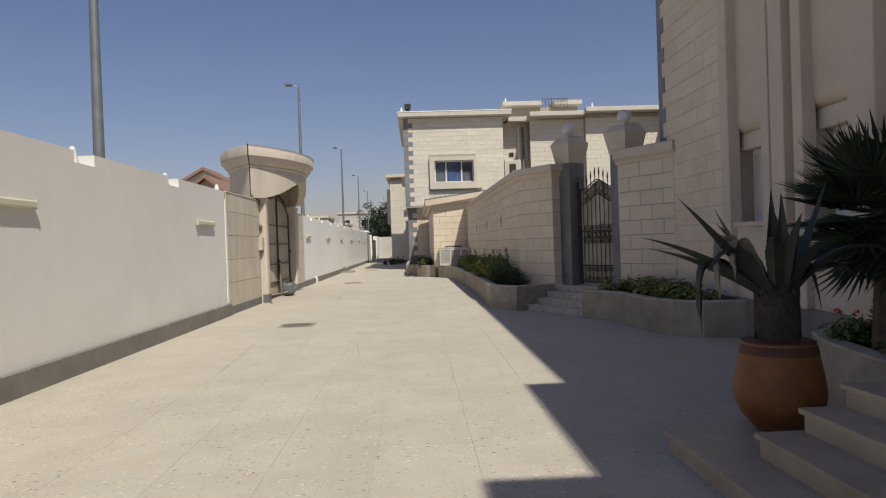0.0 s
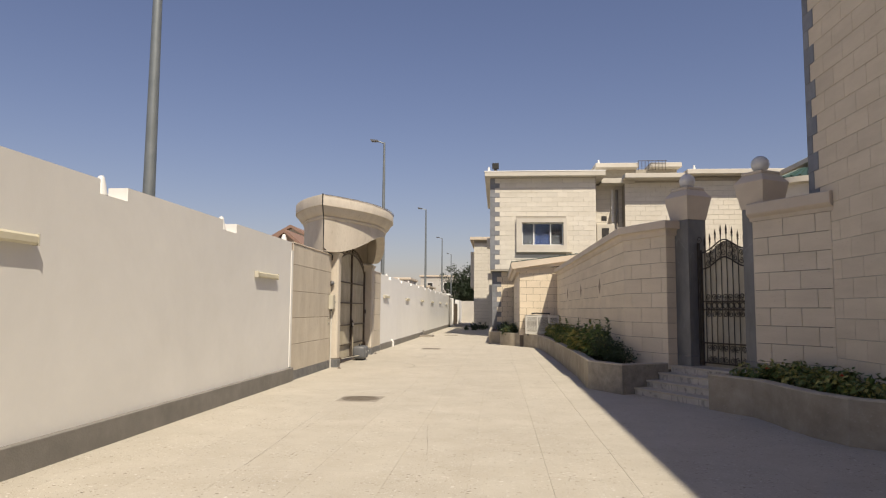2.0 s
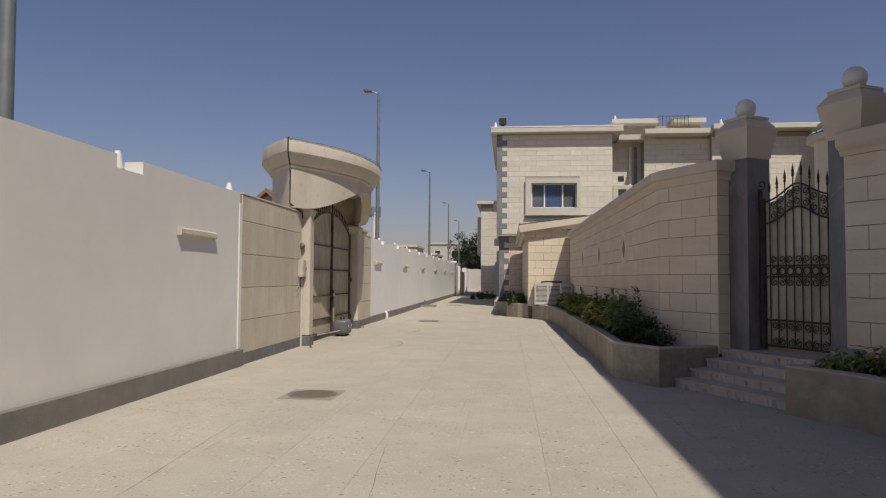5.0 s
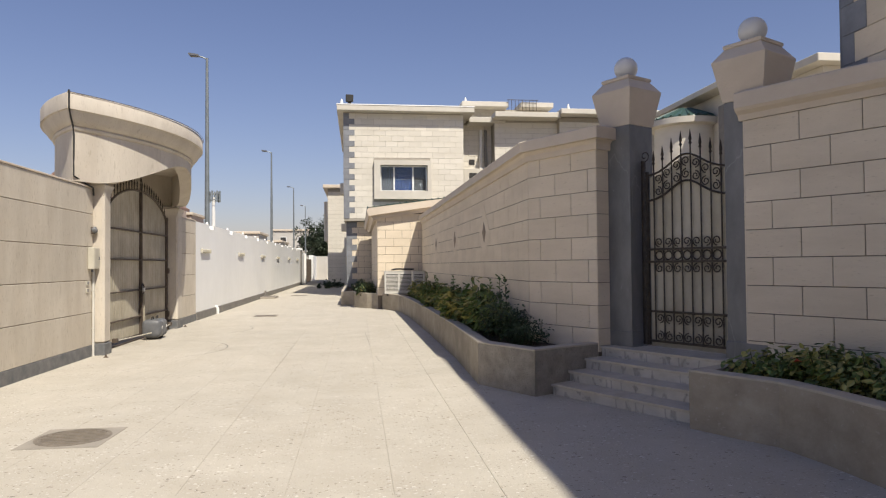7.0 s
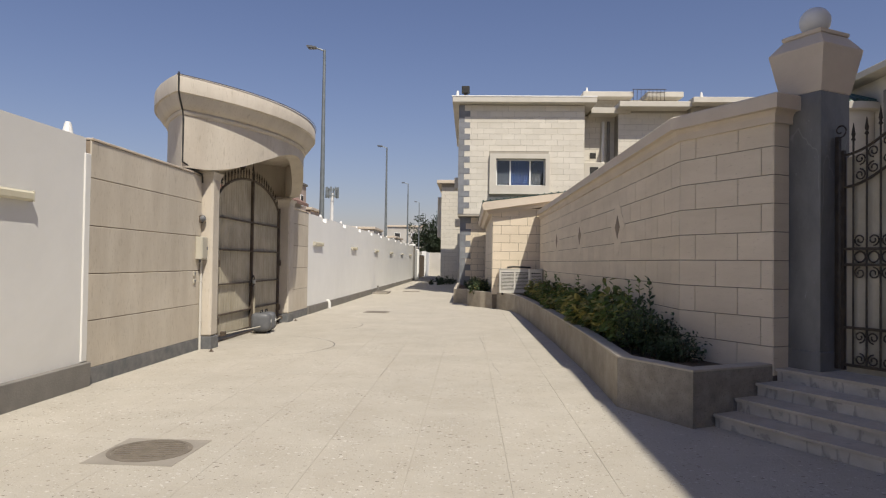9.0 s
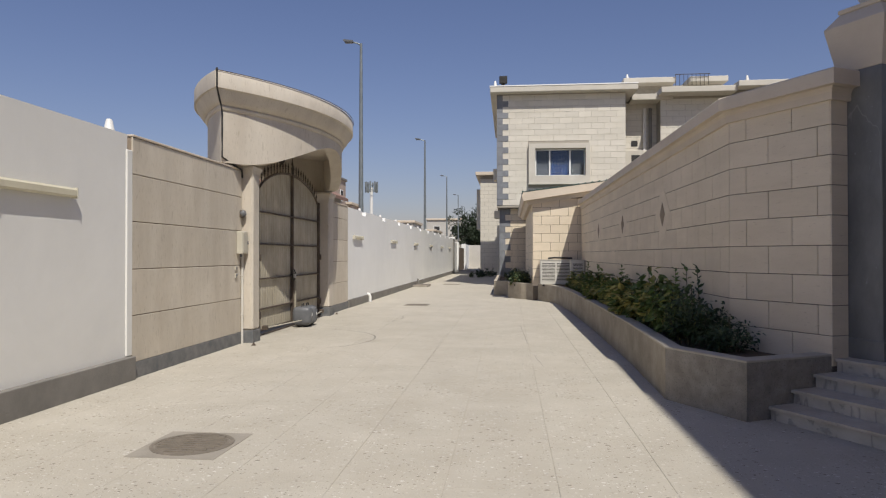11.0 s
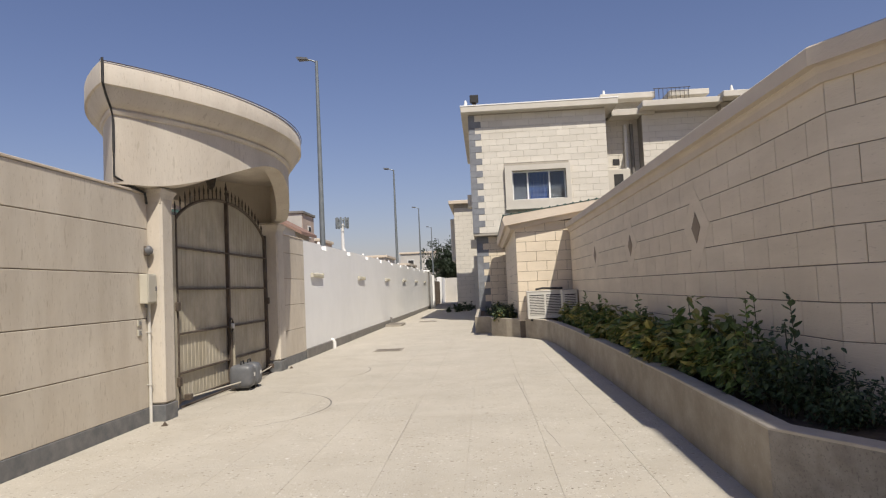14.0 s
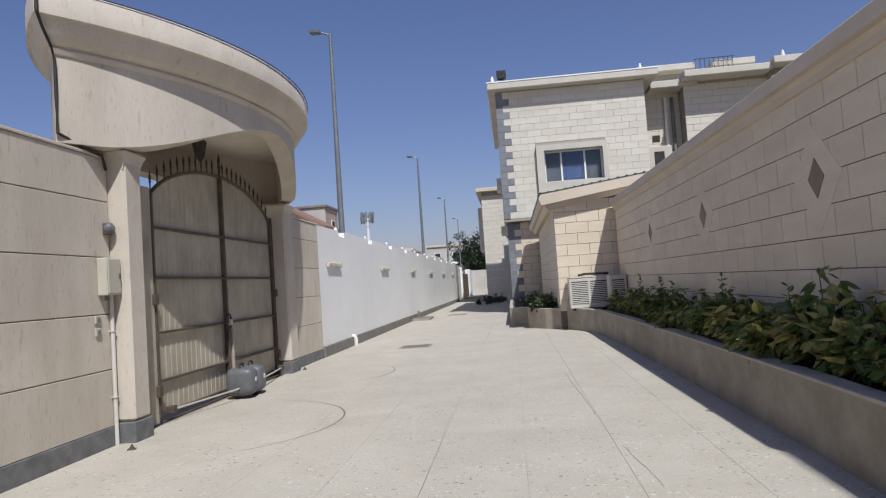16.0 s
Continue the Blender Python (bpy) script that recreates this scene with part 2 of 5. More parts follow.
M_SLABJOINT = mat("driveway_joint", (0.44, 0.405, 0.345), (0.30, 0.268, 0.22), 0.9, 0.95, 0.2, 60)
M_GROUND = mat("sandy_ground", (0.382, 0.340, 0.268), (0.325, 0.280, 0.216), 0.3, 0.95, 0.3, 8)
M_SOIL = mat("planter_soil", (0.07, 0.05, 0.035), (0.12, 0.09, 0.06), 12, 0.95, 0.6, 60)
M_GATE = mat("dusty_gate_sheet", (0.49, 0.445, 0.35), (0.37, 0.325, 0.24), 1.8, 0.6, 0.2, 30, stretch=(1.5, 1.5, 0.8), blotch=0.22)
M_GATERAIL = mat("brown_gate_steel", (0.135, 0.105, 0.08), (0.085, 0.066, 0.052), 6, 0.6, 0.2, 60, metal=0.3)
M_GREYPLASTIC = mat("grey_plastic", (0.135, 0.138, 0.145), (0.10, 0.103, 0.108), 8, 0.45, 0.05, 60)
M_BLACK = mat("black_rubber", (0.02, 0.02, 0.02), (0.035, 0.033, 0.03), 8, 0.7, 0.1, 60)
M_POLE = mat("galvanised_steel", (0.22, 0.24, 0.245), (0.17, 0.19, 0.195), 3, 0.5, 0.08, 60, metal=0.4)
M_WHITEPLASTIC = mat("white_plastic", (0.70, 0.69, 0.66), (0.62, 0.61, 0.58), 4, 0.5, 0.03, 60)
M_CREAMLAMP = mat("cream_lamp_cover", (0.62, 0.575, 0.44), (0.55, 0.505, 0.38), 4, 0.5, 0.05, 60)
M_BOX = mat("cream_steel_box", (0.50, 0.47, 0.39), (0.45, 0.42, 0.345), 4, 0.5, 0.05, 60)
M_AC = mat("ivory_steel", (0.58, 0.56, 0.51), (0.52, 0.50, 0.45), 4, 0.5, 0.05, 60)
M_DARK = mat("dark_interior", (0.03, 0.03, 0.03), (0.045, 0.042, 0.04), 4, 0.9, 0)
M_TILE = mat("green_roof_tile", (0.05, 0.10, 0.083), (0.035, 0.07, 0.06), 5, 0.4, 0.1, 40, rand=0.15)
M_REDTILE = mat("terracotta_roof", (0.27, 0.17, 0.13), (0.22, 0.135, 0.10), 6, 0.8, 0.3, 30)
M_TERRA = mat("orange_terracotta", (0.25, 0.105, 0.03), (0.15, 0.058, 0.02), 4.5, 0.55, 0.2, 40, blotch=0.2)
M_TERRADARK = mat("dark_terracotta", (0.10, 0.042, 0.024), (0.07, 0.03, 0.018), 4, 0.65, 0.2, 40)
M_AGAVE = mat("agave_leaf", (0.03, 0.038, 0.031), (0.052, 0.06, 0.046), 4, 0.5, 0.1, 40, rand=0.2)
M_DRYLEAF = mat("dry_leaf", (0.30, 0.27, 0.20), (0.22, 0.19, 0.14), 4, 0.7, 0.1, 40)
M_AGTRUNK = mat("agave_trunk", (0.035, 0.03, 0.026), (0.065, 0.055, 0.044), 10, 0.9, 0.5, 40)
M_LEAF = mat("green_leaf", (0.08, 0.13, 0.03), (0.14, 0.18, 0.05), 3, 0.5, 0.05, 60, rand=0.35, island=True)
M_LEAFY = mat("yellow_leaf", (0.40, 0.34, 0.11), (0.20, 0.21, 0.06), 9, 0.5, 0.05, 60, rand=0.3, island=True)
M_LEAFD = mat("dark_leaf", (0.03, 0.055, 0.02), (0.055, 0.08, 0.03), 3, 0.55, 0.05, 60, rand=0.3, island=True)
M_TREE = mat("tree_leaf", (0.018, 0.032, 0.015), (0.035, 0.05, 0.022), 3, 0.6, 0.05, 60, rand=0.3, island=True)
M_FLOWER = mat("orange_red_petal", (0.60, 0.09, 0.03), (0.50, 0.05, 0.03), 9, 0.5, 0)
M_STEM = mat("green_stem", (0.08, 0.08, 0.035), (0.06, 0.05, 0.03), 9, 0.8, 0.1)
M_BARK = mat("bark", (0.12, 0.09, 0.06), (0.07, 0.052, 0.038), 9, 0.9, 0.5, 30)
M_IRONCOVER = mat("cast_iron_cover", (0.20, 0.17, 0.135), (0.14, 0.12, 0.095), 8, 0.7, 0.4, 60)
M_STAIN = mat("cement_patch", (0.31, 0.28, 0.235), (0.25, 0.225, 0.19), 3, 0.9, 0.3, 50)
M_FARWALL = mat("far_house_paint", (0.50, 0.475, 0.43), (0.43, 0.405, 0.365), 0.6, 0.85, 0.1, 12)
M_FARPINK = mat("far_pink_paint", (0.46, 0.365, 0.30), (0.40, 0.31, 0.25), 0.6, 0.85, 0.1, 12)
M_FRAME = mat("white_window_frame", (0.80, 0.80, 0.78), (0.74, 0.74, 0.72), 4, 0.4, 0)
M_BLUE = mat("blue_curtain", (0.02, 0.055, 0.19), (0.014, 0.04, 0.14), 6, 0.7, 0.1)
M_CURTAIN = mat("grey_blind", (0.085, 0.09, 0.10), (0.055, 0.06, 0.065), 3, 0.8, 0.1, 30, stretch=(6, 6, 0.3))


def glass(name, tint, rough=0.03):
    m = bpy.data.materials.new(name)
    m.use_nodes = True
    b = m.node_tree.nodes["Principled BSDF"]
    b.inputs["Base Color"].default_value = (*tint, 1)
    b.inputs["Transmission Weight"].default_value = 1.0
    b.inputs["Roughness"].default_value = rough
    b.inputs["IOR"].default_value = 1.45
    return m


M_GLASS = glass("window_glass", (0.85, 0.9, 0.95))


# ---- building helpers ----
def mesh_of(bm, material, name):
    me = bpy.data.meshes.new(name)
    bmesh.ops.recalc_face_normals(bm, faces=bm.faces[:])
    bm.to_mesh(me)
    bm.free()
    me.materials.append(material)
    return me


def part(name, bm, material, parent, label="", smooth=False):
    me = mesh_of(bm, material, name)
    if smooth:
        me.polygons.foreach_set("use_smooth", [True] * len(me.polygons))
        me.set_sharp_from_angle(angle=radians(40))
    ob = new(name, me)
    ob.parent = parent
    return tagged(ob, label)


def thing(name, loc=(0, 0, 0), rz=0.0, label="", category="", group="", kind=""):
    ob = new(name)
    ob.matrix_world = pose(*loc, 0, 0, rz)
    return tagged(ob, label, category, group, kind)


def solid(name, bm, material, label="", category="", kind="structure", smooth=False, group=""):
    ob = part(name, bm, material, None, "", smooth)
    return tagged(ob, label, category, group, kind)


def box(bm, x0, x1, y0, y1, z0, z1, bevel=0.0, m=None):
    vs = [bm.verts.new((x, y, z)) for x in (x0, x1) for y in (y0, y1) for z in (z0, z1)]
    fs = [bm.faces.new([vs[i] for i in f]) for f in ((0, 1, 3, 2), (4, 6, 7, 5), (0, 4, 5, 1), (2, 3, 7, 6), (0, 2, 6, 4), (1, 5, 7, 3))]
    if bevel:
        es = list({e for f in fs for e in f.edges})
        r = bmesh.ops.bevel(bm, geom=es, offset=bevel, segments=1, affect="EDGES")
        vs = list({v for f in r["faces"] for v in f.verts})
    if m is not None:
        bmesh.ops.transform(bm, matrix=m, verts=[v for v in vs if v.is_valid])
    return bm


def B(*a, **k):
    return box(bmesh.new(), *a, **k)


def prism(bm, pts, lo, hi, axis="z"):
    """A polygon drawn in the two other axes, pushed from lo to hi along axis."""
    def at(p, c):
        return {"x": (c, p[0], p[1]), "y": (p[0], c, p[1]), "z": (p[0], p[1], c)}[axis]
    a = [bm.verts.new(at(p, lo)) for p in pts]
    b = [bm.verts.new(at(p, hi)) for p in pts]
    n = len(pts)
    bm.faces.new(a)
    bm.faces.new(b[::-1])
    for i in range(n):
        bm.faces.new((a[i], a[(i + 1) % n], b[(i + 1) % n], b[i]))
    return bm


def P(pts, lo, hi, axis="z"):
    return prism(bmesh.new(), pts, lo, hi, axis)


def tube(bm, pts, r0, r1=None, n=8, close=True):
    """A round bar along a line of points."""
    r1 = r0 if r1 is None else r1
    pts = [Vector(p) for p in pts]
    rings = []
    for i, p in enumerate(pts):
        d = (pts[min(i + 1, len(pts) - 1)] - pts[max(i - 1, 0)]).normalized()
        side = d.cross(Vector((0, 0, 1)) if abs(d.z) < 0.95 else Vector((1, 0, 0))).normalized()
        up = side.cross(d)
        r = r0 + (r1 - r0) * i / max(1, len(pts) - 1)
        rings.append([bm.verts.new(p + side * r * math.cos(a) + up * r * math.sin(a)) for a in [2 * math.pi * k / n for k in range(n)]])
    for a, b in zip(rings, rings[1:]):
        for k in range(n):
            bm.faces.new((a[k], a[(k + 1) % n], b[(k + 1) % n], b[k]))
    if close:
        bm.faces.new(rings[0][::-1])
        bm.faces.new(rings[-1])
    return bm


def T(pts, r0, r1=None, n=8):
    return tube(bmesh.new(), pts, r0, r1, n)


def lathe(profile, n=24, bm=None, at=(0, 0, 0)):
    bm = bm or bmesh.new()
    rings = []
    for r, z in profile:
        rings.append([bm.verts.new((at[0] + r * math.cos(2 * math.pi * k / n), at[1] + r * math.sin(2 * math.pi * k / n), at[2] + z)) for k in range(n)])
    for a, b in zip(rings, rings[1:]):
        for k in range(n):
            bm.faces.new((a[k], a[(k + 1) % n], b[(k + 1) % n], b[k]))
    bm.faces.new(rings[0][::-1])
    bm.faces.new(rings[-1])
    return bm


def square_loft(levels):
    """Stacked squares of half-width h at height z."""
    bm = bmesh.new()
    rings = [[bm.verts.new((sx * h, sy * h, z)) for sx, sy in ((-1, -1), (1, -1), (1, 1), (-1, 1))] for h, z in levels]
    for a, b in zip(rings, rings[1:]):
        for k in range(4):
            bm.faces.new((a[k], a[(k + 1) % 4], b[(k + 1) % 4], b[k]))
    bm.faces.new(rings[0][::-1])
    bm.faces.new(rings[-1])
    return bm


def sweep(line, profile, name="sweep"):
    """A closed profile of (outward, z) carried along a plan line; outward is to the right of the way."""
    bm = bmesh.new()
    pts = [Vector((*p, 0)) for p in line]
    rows = []
    for i, p in enumerate(pts):
        d0 = (pts[i] - pts[i - 1]).normalized() if i else (pts[1] - pts[0]).normalized()
        d1 = (pts[i + 1] - pts[i]).normalized() if i + 1 < len(pts) else d0
        n0, n1 = Vector((d0.y, -d0.x, 0)), Vector((d1.y, -d1.x, 0))
        nn = (n0 + n1).normalized()
        nn /= max(0.4, nn.dot(n0))
        rows.append([bm.verts.new(p + nn * o + Vector((0, 0, z))) for o, z in profile])
    k = len(profile)
    for a, b in zip(rows, rows[1:]):
        for j in range(k):
            bm.faces.new((a[j], a[(j + 1) % k], b[(j + 1) % k], b[j]))
    bm.faces.new(rows[0])
    bm.faces.new(rows[-1][::-1])
    return bm


BRICKS = {}


def brick_mesh(l, h, material, gap=0.006, proud=0.014):
    key = (round(l, 3), round(h, 3), material.name, proud)
    if key not in BRICKS:
        bm = bmesh.new()
        brick_into(bm, 0, 0, l, h, gap, proud)
        BRICKS[key] = mesh_of(bm, material, "brick")
    return BRICKS[key]


def brick_into(bm, u, z, l, h, gap=0.006, proud=0.014, c=0.004):
    def ring(y, g):
        return [bm.verts.new(p) for p in ((u + g, y, z + g), (u + l - g, y, z + g), (u + l - g, y, z + h - g), (u + g, y, z + h - g))]
    g = gap / 2
    a, b, d = ring(0.01, g), ring(-proud + c, g), ring(-proud, g + c)
    for p, q in ((a, b), (b, d)):
        for k in range(4):
            bm.faces.new((p[k], p[(k + 1) % 4], q[(k + 1) % 4], q[k]))
    bm.faces.new(d)


def courses(length, z0, z1, ch, bl, skip=None, u0=0.0):
    """Places of blocks laid in running bond: start, height, length, rise."""
    out = []
    rows = int(round((z1 - z0) / ch))
    for r in range(rows):
        z = z0 + r * ch
        h = min(ch, z1 - z)
        u = u0
        first = bl * (0.5 if r % 2 else 1.0)
        while u < length - 1e-4:
            l = min(first, length - u)
            if length - u - l < 0.12:
                l = length - u
            if not (skip and skip(u, z, l, h)):
                out.append((u, z, l, h))
            u += l
            first = bl
    return out


def lay(parent, places, material, gap=0.006, proud=0.014, joined=False, name="brick", rz=None):
    """Blocks as single pieces under parent, or all in one mesh."""
    if joined:
        bm = bmesh.new()
        for u, z, l, h in places:
            brick_into(bm, u, z, l, h, gap, proud)
        ob = part("blockwork", bm, material, parent)
        ob["kind"] = "stuff"
        return
    for u, z, l, h in places:
        ob = new(name, brick_mesh(l, h, material, gap, proud))
        ob.parent = parent
        ob.location = (u, 0, z)


def wall_panel(name, loc, rz, backing, material, label):
    """A wall in its own axes: x along it, its face at y = 0, y into it."""
    ob = part(name, backing, material, None)
    ob.matrix_world = pose(*loc, 0, 0, rz)
    return tagged(ob, label, "wall", "", "structure")


GD = Vector((0.47, -0.88, 0)).normalized()   # along the garden gate
GI = Vector((0.88, 0.47, 0)).normalized()    # inward through the garden gate
GRZ = math.degrees(math.atan2(GD.y, GD.x))
GC = Vector((3.865, 17.27, 0))
XL = -5.04

# ---- ground and driveway ----
solid("ground", B(-400, 400, -60, 900, -0.30, -0.035), M_GROUND, "pale sandy ground", "ground")
drive = solid("driveway", B(-5.04, 8.0, -8, 92, -0.034, -0.004), M_SLABJOINT, "sun-bleached sandy concrete slab driveway", "driveway")

# ---- west boundary wall ----
def notched(y0, y1, first, top, low, wide=0.6, pitch=3.58):
    pts = [(y0, 0), (y1, 0), (y1, top)]
    n = first
    cuts = []
    while n + wide < y1:
        cuts.append(n)
        n += pitch
    for c in reversed(cuts):
        pts += [(c + wide, top), (c + wide, low), (c, low), (c, top)]
    pts.append((y0, top))
    return pts, cuts


pts, cuts1 = notched(-8, 18.9, 0.72, 3.09, 2.92)
solid("wall_west", P(pts, XL - 0.26, XL, "x"), M_PAINT, "cream-white painted boundary wall with notched top", "wall")
pts, cuts2 = notched(30.64, 68.4, 32.6, 3.0, 2.86)
solid("wall_west_far", P(pts, XL - 0.26, XL, "x"), M_PAINT2, "bright white painted boundary wall with notched top", "wall")
solid("baseboard", B(XL - 0.05, XL + 0.085, -8, 18.98, -0.02, 0.295, bevel=0.008), M_PLINTH, "grey cement plinth of the boundary wall", "plinth")
solid("baseboard_far", B(XL - 0.05, XL + 0.05, 30.64, 68.4, -0.02, 0.24, bevel=0.008), M_PLINTH, "grey cement plinth of the boundary wall", "plinth")
solid("trim", B(XL - 0.2, XL + 0.018, 18.87, 19.0, 0.30, 2.9, bevel=0.01), M_PAINT, "white painted strip where plaster meets stone", "trim")


def cone_light(y, z):
    t = thing("wall_cap_light", (XL - 0.13, y, z), 0, "white cone-shaped lamp standing in a wall notch", "lamp", "cone lamps on the walls")
    part("cone", lathe([(0.085, 0.015), (0.08, 0.035), (0.04, 0.23), (0.028, 0.25)], 16), M_WHITEPLASTIC, t, smooth=True)
    part("base", lathe([(0.095, 0), (0.095, 0.015)], 16), M_GREYPLASTIC, t)
    return t


first = cone_light(cuts1[0] + 0.22, 2.92)
for c in cuts1[1:]:
    copy_thing(first, pose(XL - 0.13, c + 0.22, 2.92))
copy_thing(first, pose(XL - 0.13, 18.72, 3.0))
for c in cuts2:
    copy_thing(first, pose(XL - 0.13, c + 0.22, 2.86))


def bar_light(y, z, long):
    t = thing("wall_light", (XL, y, z), 0, "cream tubular wall light on the boundary wall", "wall light", "lights along the boundary wall")
    part("back_plate", B(0.0, 0.012, -long / 2 + 0.08, long / 2 - 0.08, -0.04, 0.04), M_BOX, t)
    prof = [(0.01, -0.05), (0.05, -0.055), (0.075, -0.03), (0.075, 0.03), (0.055, 0.055), (0.01, 0.06)]
    part("shade", P([(p[0], p[1]) for p in prof], -long / 2, long / 2, "y"), M_CREAMLAMP, t)
    part("end_cap", B(0.008, 0.08, -long / 2 - 0.012, -long / 2, -0.058, 0.062), M_BOX, t)
    part("end_cap", B(0.008, 0.08, long / 2, long / 2 + 0.012, -0.058, 0.062), M_BOX, t)
    return t


l1 = bar_light(9.75, 2.26, 1.2)
copy_thing(l1, pose(XL, 17.2, 2.25))
copy_thing(l1, pose(XL, 2.3, 2.25))
for i in range(6):
    copy_thing(l1, pose(XL, 31.9 + 6.7 * i, 2.12))

# ---- stone flanks beside the vehicle gate ----
for nm, y0, y1, top in (("wall_stone_near", 19.0, 22.57, 3.08), ("wall_stone_far", 28.46, 30.62, 3.0)):
    w = part(nm, B(0, y1 - y0, 0.0, 0.3, 0, top - 0.012), M_JOINTT, None)
    w.matrix_world = pose(XL - 0.005, y0, 0, 0, 0, 90)
    tagged(w, "travertine slab wall beside the vehicle gate", "wall", "", "structure")
    zs = [0.2, 0.80, 1.392, 2.0, 2.605, top]
    for a, b in zip(zs, zs[1:]):
        ob = new("stone_panel", brick_mesh(y1 - y0, b - a, M_TRAV, 0.012, 0.016))
        ob.parent = w
        ob.location = (0, 0, a)
    part("plinth", B(0, y1 - y0, -0.024, 0.05, -0.02, 0.2, bevel=0.006), M_DARKPLINTH, w, "dark grey marble plinth")
    part("coping", B(0, y1 - y0, -0.03, 0.32, top, top + 0.03, bevel=0.006), M_COPING, w)


def gate_post(y0, y1, out, label):
    t = thing("gate_post", (XL, (y0 + y1) / 2, 0), 0, label, "post", "posts of the vehicle gate")
    w = (y1 - y0) / 2
    part("shaft", B(-0.45, out, -w, w, 0.22, 3.20, bevel=0.035), M_HOOD, t)
    part("plinth", B(-0.46, out + 0.012, -w - 0.012, w + 0.012, -0.02, 0.22, bevel=0.008), M_DARKPLINTH, t, "dark grey marble plinth")
    bm = bmesh.new()
    rings = [[bm.verts.new(p) for p in ((-0.44, -w * 0.98 - f, z), (out - 0.012 + f, -w * 0.98 - f, z), (out - 0.012 + f, w * 0.98 + f, z), (-0.44, w * 0.98 + f, z))] for f, z in ((0.0, 2.96), (0.012, 3.03), (0.03, 3.09), (0.055, 3.14), (0.055, 3.16))]
    for a, b in zip(rings, rings[1:]):
        for k in range(4):
            bm.faces.new((a[k], a[(k + 1) % 4], b[(k + 1) % 4], b[k]))
    bm.faces.new(rings[0][::-1])
    bm.faces.new(rings[-1])
    part("flare", bm, M_HOOD, t)
    return t


gate_post(22.585, 22.93, 0.205, "cream cast-stone gate post with dark plinth")
gate_post(27.98, 28.45, 0.15, "cream cast-stone gate post with dark plinth")

# ---- curved canopy over the vehicle gate ----
def canopy():
    t = thing("gate_canopy", (0, 25.37, 0), 0, "curved cast-stone canopy with deep cornice over the vehicle gate", "canopy")
    xm, R, dist, RB, distb = -5.10, 5.927, 4.93, 4.95, 3.626
    n = 56
    SLOPE = 0.0146   # the cornice climbs a little with the street

    def plan(r):
        """Two arcs, a flat one to the drive and a fuller one behind, that meet in sharp corners over the wall line."""
        c1, c2, r1, r2 = xm - dist, xm + distb, R + r, RB + r
        d = c2 - c1
        ax = (d * d + r1 * r1 - r2 * r2) / (2 * d)
        h = math.sqrt(r1 * r1 - ax * ax)
        ys = [-h * math.cos(math.pi * i / n) for i in range(n + 1)]
        front = [(c1 + math.sqrt(r1 * r1 - y * y), y) for y in ys]
        rear = [(c2 - math.sqrt(r2 * r2 - y * y), y) for y in ys]
        return [(x, y * (1.04 - 0.143 * r)) for x, y in front + rear[-2:0:-1]]

    def low(y, share=1.0):
        """The arched lower edge of the front; the rear rises less."""
        f = (y - 0.2) / (3.3 if y < 0.2 else 2.5)
        lift = 0.70 * (0.5 * (1 + math.cos(math.pi * f))) ** (0.8 if y < 0.2 else 0.75) if abs(f) < 1 else 0.0
        return 3.25 + lift * share

    bm = bmesh.new()
    rows = []
    body = plan(0.0)
    inner = plan(-0.28)
    rows.append([bm.verts.new((x, y, 4.06)) for x, y in inner])
    rows.append([bm.verts.new((x, y, low(b[1]) if i <= n else low(y, 0.4))) for i, ((x, y), b) in enumerate(zip(inner, body))])
    rows.append([bm.verts.new((x, y, low(y) if i <= n else low(y, 0.4))) for i, (x, y) in enumerate(body)])
    for r, z in ((0.0, 4.14), (0.03, 4.15), (0.05, 4.19), (0.03, 4.225), (0.08, 4.24), (0.13, 4.29), (0.19, 4.37), (0.235, 4.46), (0.28, 4.468), (0.28, 4.73), (0.265, 4.75)):
        rows.append([bm.verts.new((x, y, z)) for x, y in plan(r)])
    k = len(body)
    for a, b in zip(rows, rows[1:]):
        for j in range(k):
            bm.faces.new((a[j], a[(j + 1) % k], b[(j + 1) % k], b[j]))
    bm.faces.new(rows[0])
    bm.faces.new(rows[-1][::-1])
    for v in bm.verts:
        v.co.z += SLOPE * v.co.y - 0.05
    part("drum", bm, M_HOOD, t, smooth=True)
    edge = plan(0.292)
    bm = bmesh.new()
    tube(bm, [(x, y, 4.702 + SLOPE * y) for x, y in edge[:n + 1]], 0.007, n=5)
    part("drip_edge", bm, M_GATERAIL, t)
    cor = []
    for r, z in ((0.30, 4.78), (0.30, 4.47), (0.20, 4.34), (0.07, 4.2), (0.02, 4.08), (0.02, 3.7), (0.02, 3.34)):
        fx, fy = plan(r)[2]
        cor.append((fx + 0.012, fy - 0.012, z - 0.105))
    cor += [(-5.02, -3.16, 3.13), (-4.97, -2.96, 3.08), (-5.0, -2.86, 2.95)]
    part("cable", T(cor, 0.016, n=6), M_BLACK, t, "black cable tied down the canopy corner")
    return t


canopy()
lan = thing("hanging_lantern", (-5.25, 25.35, 3.56), 0, "small dark metal lantern hanging under the canopy", "lantern")
part("body", lathe([(0.02, 0), (0.07, 0.06), (0.11, 0.26), (0.12, 0.28), (0.05, 0.36), (0.015, 0.42)], 8), M_IRON, lan)
part("rod", T([(0, 0, 0.42), (0, 0, 0.5)], 0.012), M_IRON, lan)


